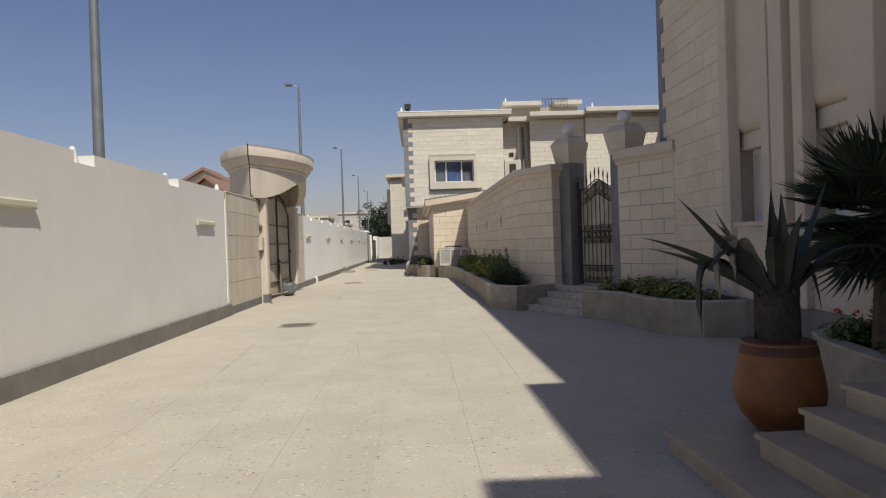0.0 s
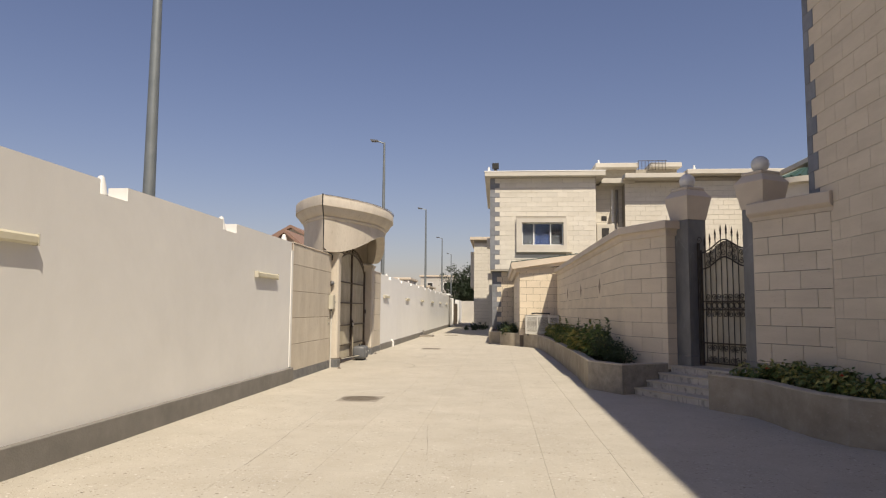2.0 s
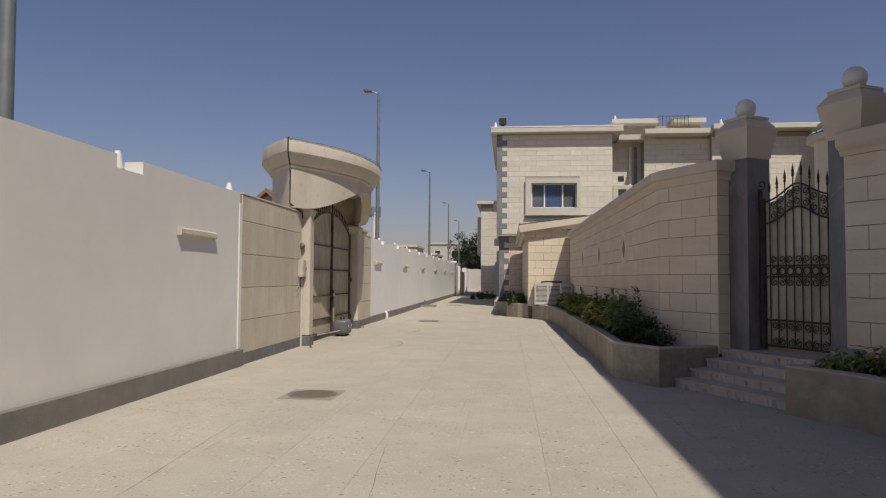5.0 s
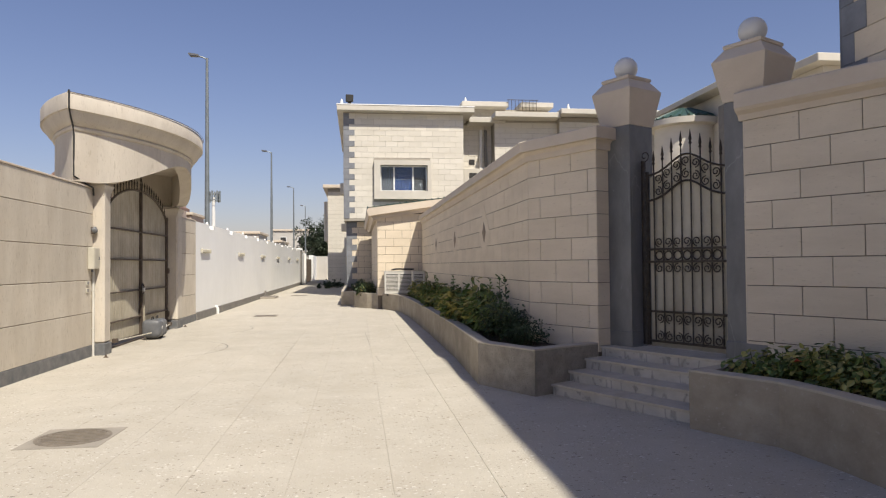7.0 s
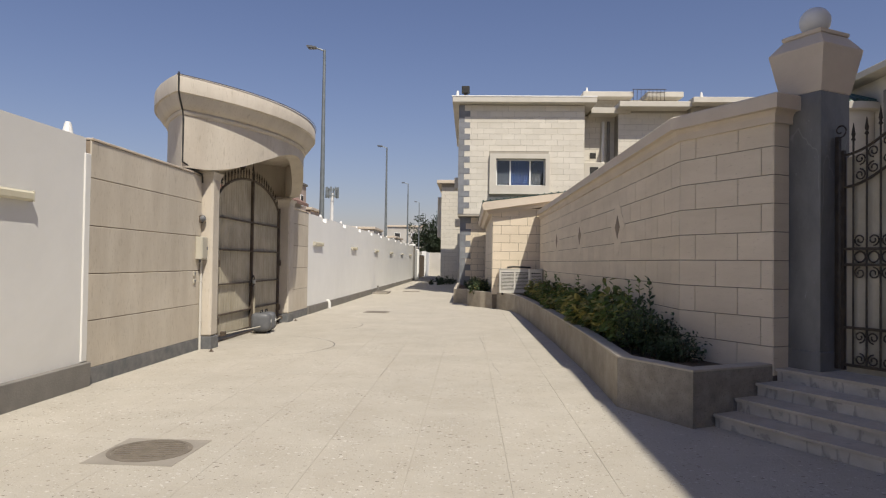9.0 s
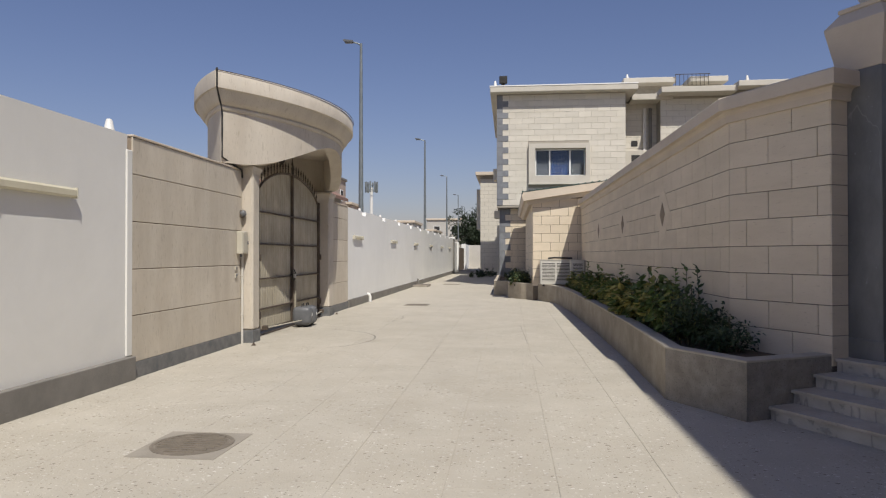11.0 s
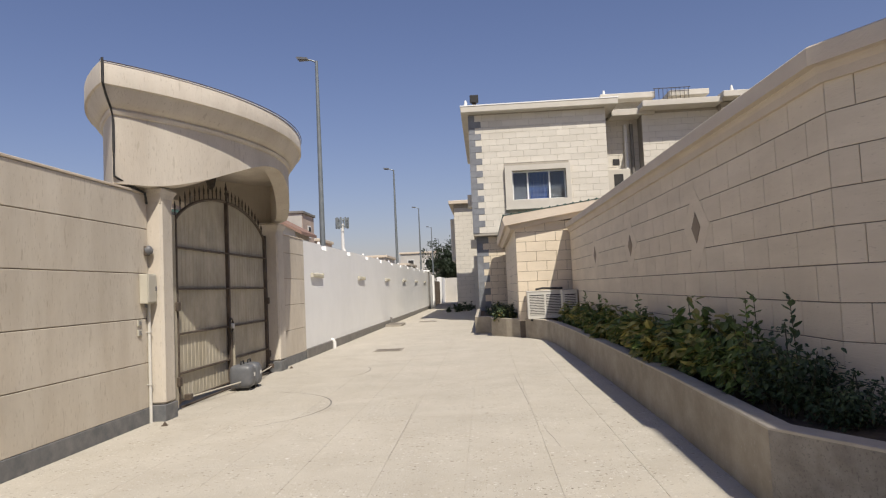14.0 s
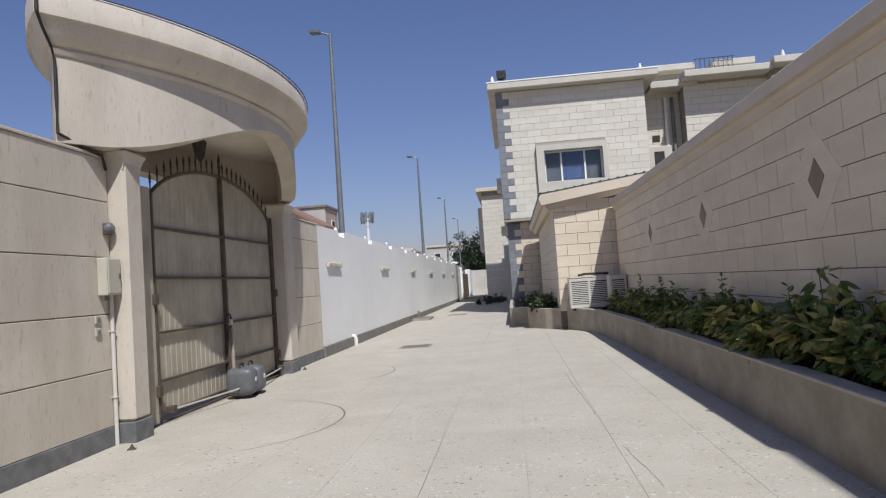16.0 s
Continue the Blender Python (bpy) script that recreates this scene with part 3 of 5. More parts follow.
# ---- vehicle gate ----
def vehicle_gate():
    t = thing("vehicle_gate", (XL - 0.14, 25.78, 0), 0, "closed arched double-leaf steel vehicle gate, dusty beige with brown rails", "gate")

    def top(y):
        return 2.45 + 0.93 * math.sqrt(max(0, 1 - (y / 2.32) ** 2))
    for s in (-1, 1):
        leaf = new("gate_leaf")
        leaf.parent = t
        bm = bmesh.new()
        cols = []
        y = 0.035
        k = 0
        while y < 2.1:
            for dy, dx in ((0, 0.0), (0.085, 0.0), (0.10, 0.006), (0.125, 0.006)):
                if y + dy < 2.1:
                    cols.append((y + dy, dx))
            y += 0.14
        prev = None
        for yy, dx in cols:
            q = [bm.verts.new((dx + o, s * yy, z)) for o, z in ((0, 0.06), (0, top(yy) - 0.01), (-0.006, top(yy) - 0.01), (-0.006, 0.06))]
            if prev:
                for k2 in range(4):
                    bm.faces.new((prev[k2], prev[(k2 + 1) % 4], q[(k2 + 1) % 4], q[k2]))
            else:
                bm.faces.new(q)
            prev = q
        bm.faces.new(prev[::-1])
        ob = part("sheet", bm, M_GATE, leaf)
        for z in (0.09, 0.5, 1.1, 1.79, 2.43):
            part("rail", B(0.012, 0.05, min(s * 0.03, s * 2.1), max(s * 0.03, s * 2.1), z - 0.016, z + 0.016, bevel=0.004), M_GATERAIL, leaf)
        part("stile", B(-0.02, 0.055, min(s * 2.085, s * 2.13), max(s * 2.085, s * 2.13), 0.05, top(2.1), bevel=0.006), M_GATERAIL, leaf)
        part("meeting_stile", B(-0.02, 0.06, min(s * 0.004, s * 0.032), max(s * 0.004, s * 0.032), 0.05, top(0), bevel=0.005), M_GATERAIL, leaf)
        part("arch_bar", T([(0.02, s * 2.1 * i / 24, top(2.1 * i / 24)) for i in range(25)], 0.026, n=6), M_GATERAIL, leaf)
        for i in range(1, 12):
            yy = 0.185 * i
            h = 0.26
            part("spike", lathe([(0.010, 0), (0.010, h * 0.4), (0.022, h * 0.45), (0.010, h * 0.5), (0.020, h * 0.62), (0.002, h)], 6, None, (0.0, s * yy, top(yy))), M_IRON, leaf)
        for z in (0.32, 1.45):
            part("hinge", B(0.0, 0.09, min(s * 2.09, s * 2.2), max(s * 2.09, s * 2.2), z, z + 0.14, bevel=0.01), M_GATERAIL, leaf)
    part("jamb_panel", B(-0.06, 0.05, -2.845, -2.145, 0.0, 2.92, bevel=0.006), M_GATE, t)
    part("jamb_panel", B(-0.06, 0.05, 2.145, 2.195, 0.0, 2.92, bevel=0.006), M_GATERAIL, t)
    part("centre_spike", lathe([(0.02, 0), (0.02, 0.2), (0.032, 0.24), (0.012, 0.27), (0.026, 0.32), (0.003, 0.46)], 8, None, (0.03, 0, 3.3)), M_IRON, t)
    part("lock_chain", T([(0.09, -0.06 + 0.09 * math.cos(a), 1.12 + 0.12 * math.sin(a)) for a in [k * math.pi / 8 for k in range(16)]], 0.016, n=6), M_IRON, t, "dark chain looped round the stiles")
    part("padlock", B(0.07, 0.12, -0.035, 0.03, 1.06, 1.15, bevel=0.008), M_WHITEPLASTIC, t)
    part("drop_bolt", T([(0.075, 0.07, 0.35), (0.075, 0.07, 1.0)], 0.028), M_GATE, t)
    part("drop_bolt", T([(0.075, -0.05, 0.1), (0.075, -0.05, 1.0)], 0.02), M_GATERAIL, t)
    part("threshold_angle", B(0.06, 0.1, -2.1, 2.1, 0.0, 0.02), M_GATERAIL, t)
    return t


vehicle_gate()


def gate_motor(y, label):
    t = thing("gate_motor", (-4.76, y, 0), 4, label, "gate motor", "motors of the vehicle gate")
    bm = bmesh.new()
    rows = []
    for i in range(1, 14):
        v = math.pi * (i / 14 - 0.5)
        row = []
        for k in range(24):
            u = 2 * math.pi * k / 24
            c = [math.cos(v) * math.cos(u), math.cos(v) * math.sin(u), math.sin(v)]
            c = [math.copysign(abs(w) ** 0.5, w) for w in c]
            row.append(bm.verts.new((0.21 * c[0], 0.165 * c[1], 0.245 + 0.205 * c[2])))
        rows.append(row)
    for a, b in zip(rows, rows[1:]):
        for k in range(24):
            bm.faces.new((a[k], a[(k + 1) % 24], b[(k + 1) % 24], b[k]))
    bm.faces.new(rows[0][::-1])
    bm.faces.new(rows[-1])
    part("housing", bm, M_GREYPLASTIC, t, smooth=True)
    part("base_plate", B(-0.11, 0.12, -0.09, 0.09, 0.0, 0.06, bevel=0.015), M_BLACK, t)
    part("handle", T([(0, -0.09, 0.45), (0, -0.07, 0.50), (0, 0.07, 0.50), (0, 0.09, 0.45)], 0.013), M_BLACK, t)
    part("label_plate", B(0.19, 0.214, -0.04, 0.02, 0.24, 0.30), M_WHITEPLASTIC, t)
    return t


gate_motor(25.32, "grey plastic gate motor housing on the ground before the gate")
gate_motor(25.66, "grey plastic gate motor housing beside its twin")
for ya, yb in ((25.15, 23.75), (25.83, 27.75)):
    arm = thing("motor_arm", (-4.74, ya, 0), 0, "steel actuator arm running low along the gate", "actuator arm", "arms of the gate motors")
    part("rod", T([(0.0, 0, 0.16), (-0.28, yb - ya, 0.14)], 0.013), M_BOX, arm)
    part("bracket", B(-0.34, -0.24, yb - ya - 0.05, yb - ya + 0.05, 0.1, 0.19, bevel=0.008), M_GATERAIL, arm)
for x, y in ((-4.69, 22.26), (-4.82, 28.5)):
    s = thing("door_stop", (x, y, 0), 20, "small rusty steel gate stop on the paving", "door stop", "gate stops")
    part("plate", B(-0.04, 0.04, -0.03, 0.03, -0.013, 0.012), M_GATERAIL, s)
    part("catch", P([(-0.03, 0.01), (0.03, 0.01), (0.0, 0.06)], -0.010, 0.010, "y"), M_GATERAIL, s)

box_ = thing("meter_box", (XL - 0.03, 22.44, 1.59), 0, "cream steel electrical box on the gate post", "electrical box")
part("case", B(0.042, 0.155, -0.125, 0.125, 0, 0.40, bevel=0.01), M_BOX, box_)
part("door", B(0.156, 0.167, -0.11, 0.11, 0.02, 0.38, bevel=0.004), M_BOX, box_)
part("latch", B(0.167, 0.177, 0.07, 0.095, 0.17, 0.23), M_GREYPLASTIC, box_)
part("gland", T([(0.1, -0.06, 0.0), (0.1, -0.06, -0.05)], 0.02), M_GREYPLASTIC, box_)
pipe = thing("conduit_pipe", (XL + 0.02, 22.515, 0), 0, "white plastic conduit up the wall to the box", "pipe")
part("pipe", T([(0.02, 0, 0.0), (0.02, 0, 0.8), (0.02, 0, 1.60)], 0.022, n=12), M_AC, pipe, smooth=True)
for z in (0.5, 1.2):
    part("clip", B(-0.012, 0.046, -0.028, 0.028, z, z + 0.014), M_AC, pipe)
fl = thing("doorbell_lamp", (XL - 0.03, 22.50, 2.24), 0, "small grey round lamp on the gate post", "lamp")
ob = part("head", lathe([(0.04, 0.0), (0.062, 0.02), (0.062, 0.06), (0.045, 0.085), (0.015, 0.09)], 16), M_GREYPLASTIC, fl, smooth=True)
ob.matrix_local = pose(0.05, 0, 0.06, 0, 70, 0)
part("bracket", B(0.04, 0.09, -0.05, 0.05, 0.0, 0.13, bevel=0.01), M_GATERAIL, fl)
for z in (1.17, 1.30):
    o = thing("switch_plate", (XL + 0.012, 22.29, z), 0, "small cream switch plate on the stone wall", "switch", "switch plates on the gate wall")
    part("plate", B(0.0, 0.018, -0.05, 0.05, 0, 0.085, bevel=0.006), M_BOX, o)
    part("rocker", B(0.018, 0.024, -0.025, -0.003, 0.02, 0.065), M_DARKPLINTH, o)
    part("rocker", B(0.018, 0.024, 0.003, 0.025, 0.02, 0.065), M_DARKPLINTH, o)
dp = thing("drain_elbow", (XL + 0.07, 33.4, 0), 0, "white plastic drain elbow at the wall's foot", "pipe")
part("elbow", T([(-0.06, 0, 0.26), (0.0, 0, 0.25), (0.03, 0, 0.18), (0.03, 0, 0.0)], 0.055, n=10), M_WHITEPLASTIC, dp, smooth=True)

dq = thing("drain_pipe", (XL + 0.06, 45.9, 0), 0, "short dark drain pipe at the wall's foot", "pipe")
part("pipe", T([(0, 0, 0.0), (0, 0, 0.34)], 0.05), M_PLINTH, dq)


# ---- street lamps ----
def street_lamp(y):
    t = thing("street_lamp", (-6.0, y, 0), 0, "tall galvanised steel street lamp beyond the boundary wall", "street lamp", "street lamps along the road")
    part("pole", T([(0, 0, z) for z in (0, 2.5, 5, 7.5, 9.95)], 0.12, 0.052, n=10), M_POLE, t, smooth=True)
    part("arm", T([(0, 0, 9.9), (-0.18, 0, 9.98), (-0.34, 0, 10.02)], 0.03, n=6), M_POLE, t)
    bm = P([(-0.28, 10.0), (-0.32, 10.07), (-0.68, 10.12), (-0.72, 10.09), (-0.67, 10.03)], -0.11, 0.11, "y")
    part("lamp_head", bm, M_GREYPLASTIC, t)
    part("lens", B(-0.64, -0.36, -0.08, 0.08, 9.99, 10.02), M_GREYPLASTIC, t)
    return t


lamp = street_lamp(14.35)
for x, y in ((-6.1, 37.25), (-6.4, 60.15), (-6.9, 83.05), (-7.4, 105.95), (-8.0, 128.85)):
    copy_thing(lamp, pose(x, y, 0))

# ---- east garden wall with diamonds ----
W0, W1, WE = Vector((2.20, 34.4)), Vector((2.34, 19.12)), Vector((2.965, 17.965))
TOPW = 3.42
wlen = (W1 - W0).length
rz_e = math.degrees(math.atan2(W1.y - W0.y, W1.x - W0.x))
DIAM = [(30.16, 2.21), (26.33, 2.25), (22.5, 2.32)]
diam_u = [(Vector((x, y)) - W0).length for y, x in DIAM]


we = wall_panel("wall_east", (W0.x, W0.y, 0), rz_e, B(0, wlen, 0.0, 0.28, 0.0, TOPW - 0.2), M_JOINT, "cream stone block garden wall with inlaid diamonds")
lay(we, courses(wlen, 0.45, 3.19, 0.3045, 0.61), M_BRICK, 0.009, 0.010)
for d in diam_u:
    part("diamond_surround", P([(d - 0.52, 2.25), (d, 1.72), (d + 0.52, 2.25), (d, 2.78)], -0.0125, 0.005, "y"), M_BRICK, we)
    part("diamond", P([(d - 0.175, 2.25), (d, 2.05), (d + 0.175, 2.25), (d, 2.45)], -0.0175, 0.005, "y"), M_DIAMOND, we, "brown stone diamond inlay")
alen = (WE - W1).length
rz_a = math.degrees(math.atan2(WE.y - W1.y, WE.x - W1.x))
wa = wall_panel("wall_east_angled", (W1.x, W1.y, 0), rz_a, B(0.0, alen, 0.0, 0.225, 0.0, TOPW - 0.2), M_JOINT, "cream stone block wall turning towards the gate pillar")
rows_a = courses(alen, 0.45, 3.19, 0.3045, 0.61, u0=-0.36)
lay(wa, [(max(u, 0.0), z, u + l - max(u, 0.0), h) for u, z, l, h in rows_a if u + l > 0.02], M_BRICK, 0.007, 0.012)
for k in range(9):
    part("end_brick", B(alen - 0.002, alen + 0.011, -0.0115, 0.226, 0.4535 + 0.3045 * k, 0.7510 + 0.3045 * k, bevel=0.003), M_BRICK, wa)
COP = [(-0.22, 3.128), (0.040, 3.128), (0.045, 3.133), (0.047, 3.205), (0.058, 3.232), (0.072, 3.246), (0.074, 3.256), (0.14, 3.262), (0.14, TOPW - 0.015), (0.125, TOPW), (-0.22, TOPW)]
back = WE + Vector((GI.x, GI.y)) * 0.235
solid("wall_east_coping", sweep([W0, W1, WE, back], COP), M_COPING, "moulded cast-stone coping on the garden wall", "coping")


# ---- garden gate pillars ----
def gate_pillar(c, label):
    t = thing("gate_pillar", (c.x, c.y, 0), GRZ, label, "pillar", "pillars of the garden gate")
    part("column", square_loft([(0.23, 0.40), (0.23, 3.43)]), M_COLUMN, t, "dark veined marble cladding")
    part("base", square_loft([(0.245, 0.3), (0.245, 0.72), (0.233, 0.735)]), M_COLUMN, t)
    part("capital", square_loft([(0.233, 3.431), (0.24, 3.44), (0.32, 3.88), (0.32, 3.90), (0.215, 4.045)]), M_COPING, t)
    part("cap_plate", square_loft([(0.225, 4.046), (0.23, 4.055), (0.23, 4.085), (0.2, 4.10)]), M_COPING, t)
    rings = [(0.155 * math.sin(math.pi * k / 14), 0.155 - 0.155 * math.cos(math.pi * k / 14)) for k in range(1, 14)]
    part("ball", lathe([(r, z + 4.09) for r, z in rings], 24), M_WHITEPLASTIC, t, "round white stone ball finial", True)
    return t


gate_pillar(GC - GD * 0.905, "dark marble gate pillar with flared cream capital and white ball")
gate_pillar(GC + GD * 0.905, "dark marble gate pillar with flared cream capital and white ball")


# ---- wrought iron garden gate ----
def scroll(bm, cx, cz, r, a0, turns, sgn=1, y=0.0):
    n = max(8, int(turns * 12))
    pts = []
    for i in range(n + 1):
        f = i / n
        a = a0 + sgn * turns * 2 * math.pi * f
        rr = r * (1 - 0.72 * f)
        pts.append((cx + rr * math.cos(a), y, cz + rr * math.sin(a)))
    tube(bm, pts, 0.008, n=5)


def garden_gate():
    t = thing("garden_gate", (GC.x, GC.y, 0.56), GRZ, "closed wrought-iron garden gate with scrolls and spear tips", "gate")
    hw = 0.60
    nb = 8

    def top(u):
        return 1.86 + 0.22 * math.exp(-(u / 0.31) ** 2)
    part("frame", B(-hw, -hw + 0.035, -0.02, 0.02, 0.0, 2.25, bevel=0.004), M_IRON, t)
    part("frame", B(hw - 0.035, hw, -0.02, 0.02, 0.0, 2.25, bevel=0.004), M_IRON, t)
    for z in (0.04, 0.42, 1.06, 1.22):
        part("rail", B(-hw + 0.035, hw - 0.035, -0.015, 0.015, z, z + 0.028), M_IRON, t)
    for off in (0.0, 0.33):
        part("arched_rail", T([(u, 0, top(u) + off) for u in [hw * (k / 12 - 1) for k in range(25)]], 0.014, n=6), M_IRON, t)
    for i in range(nb):
        u = -hw + 0.12 + (2 * hw - 0.24) * i / (nb - 1)
        z1 = top(u) + 0.45
        part("bar", T([(u, 0, 0.05), (u, 0, z1)], 0.0095, n=6), M_IRON, t)
        part("spear_tip", lathe([(0.010, 0), (0.024, 0.015), (0.012, 0.04), (0.022, 0.07), (0.002, 0.19)], 6, None, (u, 0, z1)), M_IRON, t)
    step = (2 * hw - 0.24) / (nb - 1)
    for i in range(nb - 1):
        u = -hw + 0.12 + step * (i + 0.5)
        sg = 1 if i % 2 else -1
        zz = top(u)
        for nm, z, a, g in (("lower_scroll", 0.125, math.pi / 2, 1), ("lower_scroll", 0.35, -math.pi / 2, -1), ("middle_scroll", 1.325, -math.pi / 2, 1), ("middle_scroll", 0.99, math.pi / 2, -1), ("upper_scroll", zz + 0.085, math.pi / 2, 1), ("upper_scroll", zz + 0.245, -math.pi / 2, -1)):
            bm = bmesh.new()
            scroll(bm, u, z, step * 0.44, a, 1.35, g * sg)
            part(nm, bm, M_IRON, t)
        part("ring", T([(u + 0.055 * math.cos(a), 0, 1.154 + 0.055 * math.sin(a)) for a in [k * math.pi / 7 for k in range(15)]], 0.009, n=5), M_IRON, t)
    part("backing_sheet", P([(-hw + 0.035, -0.022)] + [(hw - 0.035, -0.022)] + [(hw * (1 - k / 12) * 0.94, top(hw * (1 - k / 12)) + 0.31) for k in range(25)], 0.03, 0.036, "y"), M_GATE, t, "dusty beige sheet behind the bars")
    part("hinge_post", B(-hw - 0.065, -hw - 0.02, -0.025, 0.025, 0.0, 2.4, bevel=0.006), M_IRON, t)
    bm = bmesh.new()
    scroll(bm, -hw - 0.02, 2.46, 0.075, -math.pi / 2, 1.1, 1)
    part("post_scroll", bm, M_IRON, t)
    return t


garden_gate()

# ---- garden steps ----
def gpt(u, s):
    """Plan point: u along the steps from the near planter's corner, s inwards."""
    o = Vector((1.96, 17.43, 0)) + GD * u + GI * s
    return (o.x, o.y)


for i, s in enumerate((0.25, 0.55, 0.85, 1.15)):
    deep = s + 0.34 if i < 3 else 2.9
    st = thing("garden_step", (0, 0, 0), 0, "veined white marble step up to the garden gate", "step", "steps to the garden gate")
    z = 0.133 * (i + 1)
    part("riser", P([gpt(0.02, s + 0.03), gpt(2.06, s + 0.03), gpt(2.06, deep), gpt(0.02, deep)], z - 0.133 if i else -0.03, z - 0.03), M_MARBLE, st)
    part("tread", P([gpt(0.02, s), gpt(2.06, s), gpt(2.06, deep), gpt(0.02, deep)], z - 0.03, z), M_TREAD, st)


# ---- planters ----
def planter(name, outer, label, z=0.575, wide=0.17, soil=None, bend=None):
    """A concrete planter wall along a plan line, with a paler flat rim and soil behind it."""
    t = thing(name, (0, 0, 0), 0, label, "planter", "planters along the villas")
    face = [(0.0, -0.03), (0.0, z - 0.022), (-wide, z - 0.022), (-wide, -0.03)]
    part("wall", sweep(outer[:bend + 1] if bend else outer, face), M_CONC, t)
    if bend:
        part("end_wall", sweep(outer[bend:], face), M_CONCR, t, "rough pitted end face")
    part("rim", sweep(outer, [(0.003, z - 0.022), (0.003, z - 0.007), (-0.005, z), (-wide - 0.004, z), (-wide - 0.004, z - 0.022)]), M_CONCTOP, t, "paler trowelled rim")
    if soil:
        part("soil", P(soil, -0.03, z - 0.09), M_SOIL, t)
    return t


e0 = gpt(0.0, 1.42)
p1 = [(-0.86, 45.4), (-0.86, 37.4), (-0.32, 37.0), (-0.30, 35.9), (0.15, 35.2), (0.66, 34.7), (1.22, 33.2), (1.34, 32.0), (1.43, 29.0), (1.48, 25.0), (1.49, 21.0), (1.43, 18.40), (1.96, 17.43), e0]
p1r = [Vector(p) for p in p1]
planter("planter", p1r, "long grey concrete planter at the foot of the garden wall", bend=11, soil=[(-0.7, 45), (-0.7, 37.6), (-0.15, 37.1), (-0.12, 36.05), (0.3, 35.4), (0.8, 35.0), (1.2, 34.2), (1.45, 33.0), (1.5, 28), (1.56, 22.4), (1.6, 18.5), (2.0, 17.7), (2.9, 18.1), (2.3, 19.2), (2.25, 34.3), (0.6, 36), (0.6, 45)])
b2 = gpt(2.07, 1.3)
p2 = [b2, (3.03, 15.63), (3.24, 15.22), (3.46, 14.85), (3.52, 14.3), (3.53, 13.8), (3.60, 13.2), (3.78, 12.65), (4.15, 12.3), (4.80, 12.15)]
planter("planter", [Vector(p) for p in p2], "curved grey concrete planter beside the villa", soil=[(4.3, 16.1), (3.25, 15.6), (3.62, 14.9), (3.7, 13.8), (3.9, 12.75), (4.3, 12.45), (4.8, 12.35), (4.8, 15.2)])
p3 = [(4.8, 9.0), (4.15, 8.98), (3.75, 8.7), (3.52, 8.1), (3.36, 7.2), (3.33, 6.3), (3.33, 5.0)]
planter("planter", [Vector(p) for p in p3], "rounded grey concrete planter with a palm beside the entrance", soil=[(4.8, 8.8), (4.2, 8.8), (3.9, 8.55), (3.7, 8.0), (3.55, 7.1), (3.52, 5.0), (4.8, 5.0)])

# ---- entrance steps ----
for i, (x, y, deep) in enumerate(((1.49, 6.87, 0.9), (1.84, 6.16, 0.8), (2.13, 6.14, 0.8), (2.40, 6.12, 2.4))):
    st = thing("entrance_step", (0, 0, 0), 0, "polished beige stone step of the villa entrance", "step", "entrance steps")
    z = 0.155 * (i + 1)
    if i == 0:
        foot = [(x, -4), (x, y), (2.06, 7.0), (3.3, 7.35), (3.3, -4)]
    else:
        foot = [(x, -4), (x, y), (3.32, y + 0.02), (3.32, -4)]
    part("riser", P([(px + (0.025 if px < 3 else 0), py - (0.025 if py > 0 else 0)) for px, py in foot], z - 0.155 if i else -0.03, z - 0.035), M_BEIGESTEP, st)
    part("tread", P(foot, z - 0.035, z), M_BEIGESTEP, st)

# ---- villa beside the entrance ----
VX = 4.82
VTOP = 10.0
R1, R2 = (11.42, 12.68), (9.35, 10.55)
vb = bmesh.new()
# courses of facade between recesses, in plan pieces
for y0, y1, x0 in ((12.68, 15.7, VX), (10.55, 11.42, VX), (-9.0, 9.35, VX)):
    box(vb, x0, 12, y0, y1, 0.0, VTOP)
for y0, y1 in (R1, R2):
    box(vb, VX + 0.42, 12, y0, y1, 0.0, VTOP)
    box(vb, VX + 0.002, VX + 0.42, y0, y1, 0.0, 1.72)
    box(vb, VX + 0.002, VX + 0.42, y0, y1, 7.2, VTOP)
villa = solid("villa_wall", vb, M_COPING, "cream stone villa facade with tall recessed bays", "wall")
vf = part("villa_stone_front", B(0, 3.0, 0.0, 0.03, 0.58, 9.4), M_JOINTL, None)
vf.matrix_world = pose(VX - 0.012, 15.69, 0, 0, 0, -90)
tagged(vf, "cream stone block facing of the villa", "wall", "", "structure")
lay(vf, courses(3.0, 0.6, 9.4, 0.302, 0.62, lambda u, z, l, h: z < 3.2 and u + l < 0.7), M_BRICK, 0.006, 0.012)
for r in range(29):
    z = 0.6 + 0.302 * r
    if z < 3.25:
        continue
    l = 0.34 if r % 2 else 0.17
    q = new("quoin_block", brick_mesh(l, 0.302, M_QUOIN, 0.004, 0.024))
    q.parent = vf
    q.location = (0, 0, z)
vq = part("villa_corner", B(0, 6, -0.003, 0.2, 0.58, 9.4), M_COPING, None)
vq.matrix_world = pose(VX + 6.0, 15.70, 0, 0, 0, 180)
tagged(vq, "cream plaster side of the villa", "wall", "", "structure")
qside = part("villa_quoin_side", B(-0.028, 0.36, 15.69, 15.725, 0.58, 9.4), M_QUOIN, None)
qside.location = (VX, 0, 0)
tagged(qside, "slate-grey corner stones of the villa", "wall", "", "structure")
solid("villa_base", B(VX - 0.06, VX, -8, 15.68, 0.0, 0.60, bevel=0.01), M_PLINTH, "dark grey stone base course of the villa", "plinth")
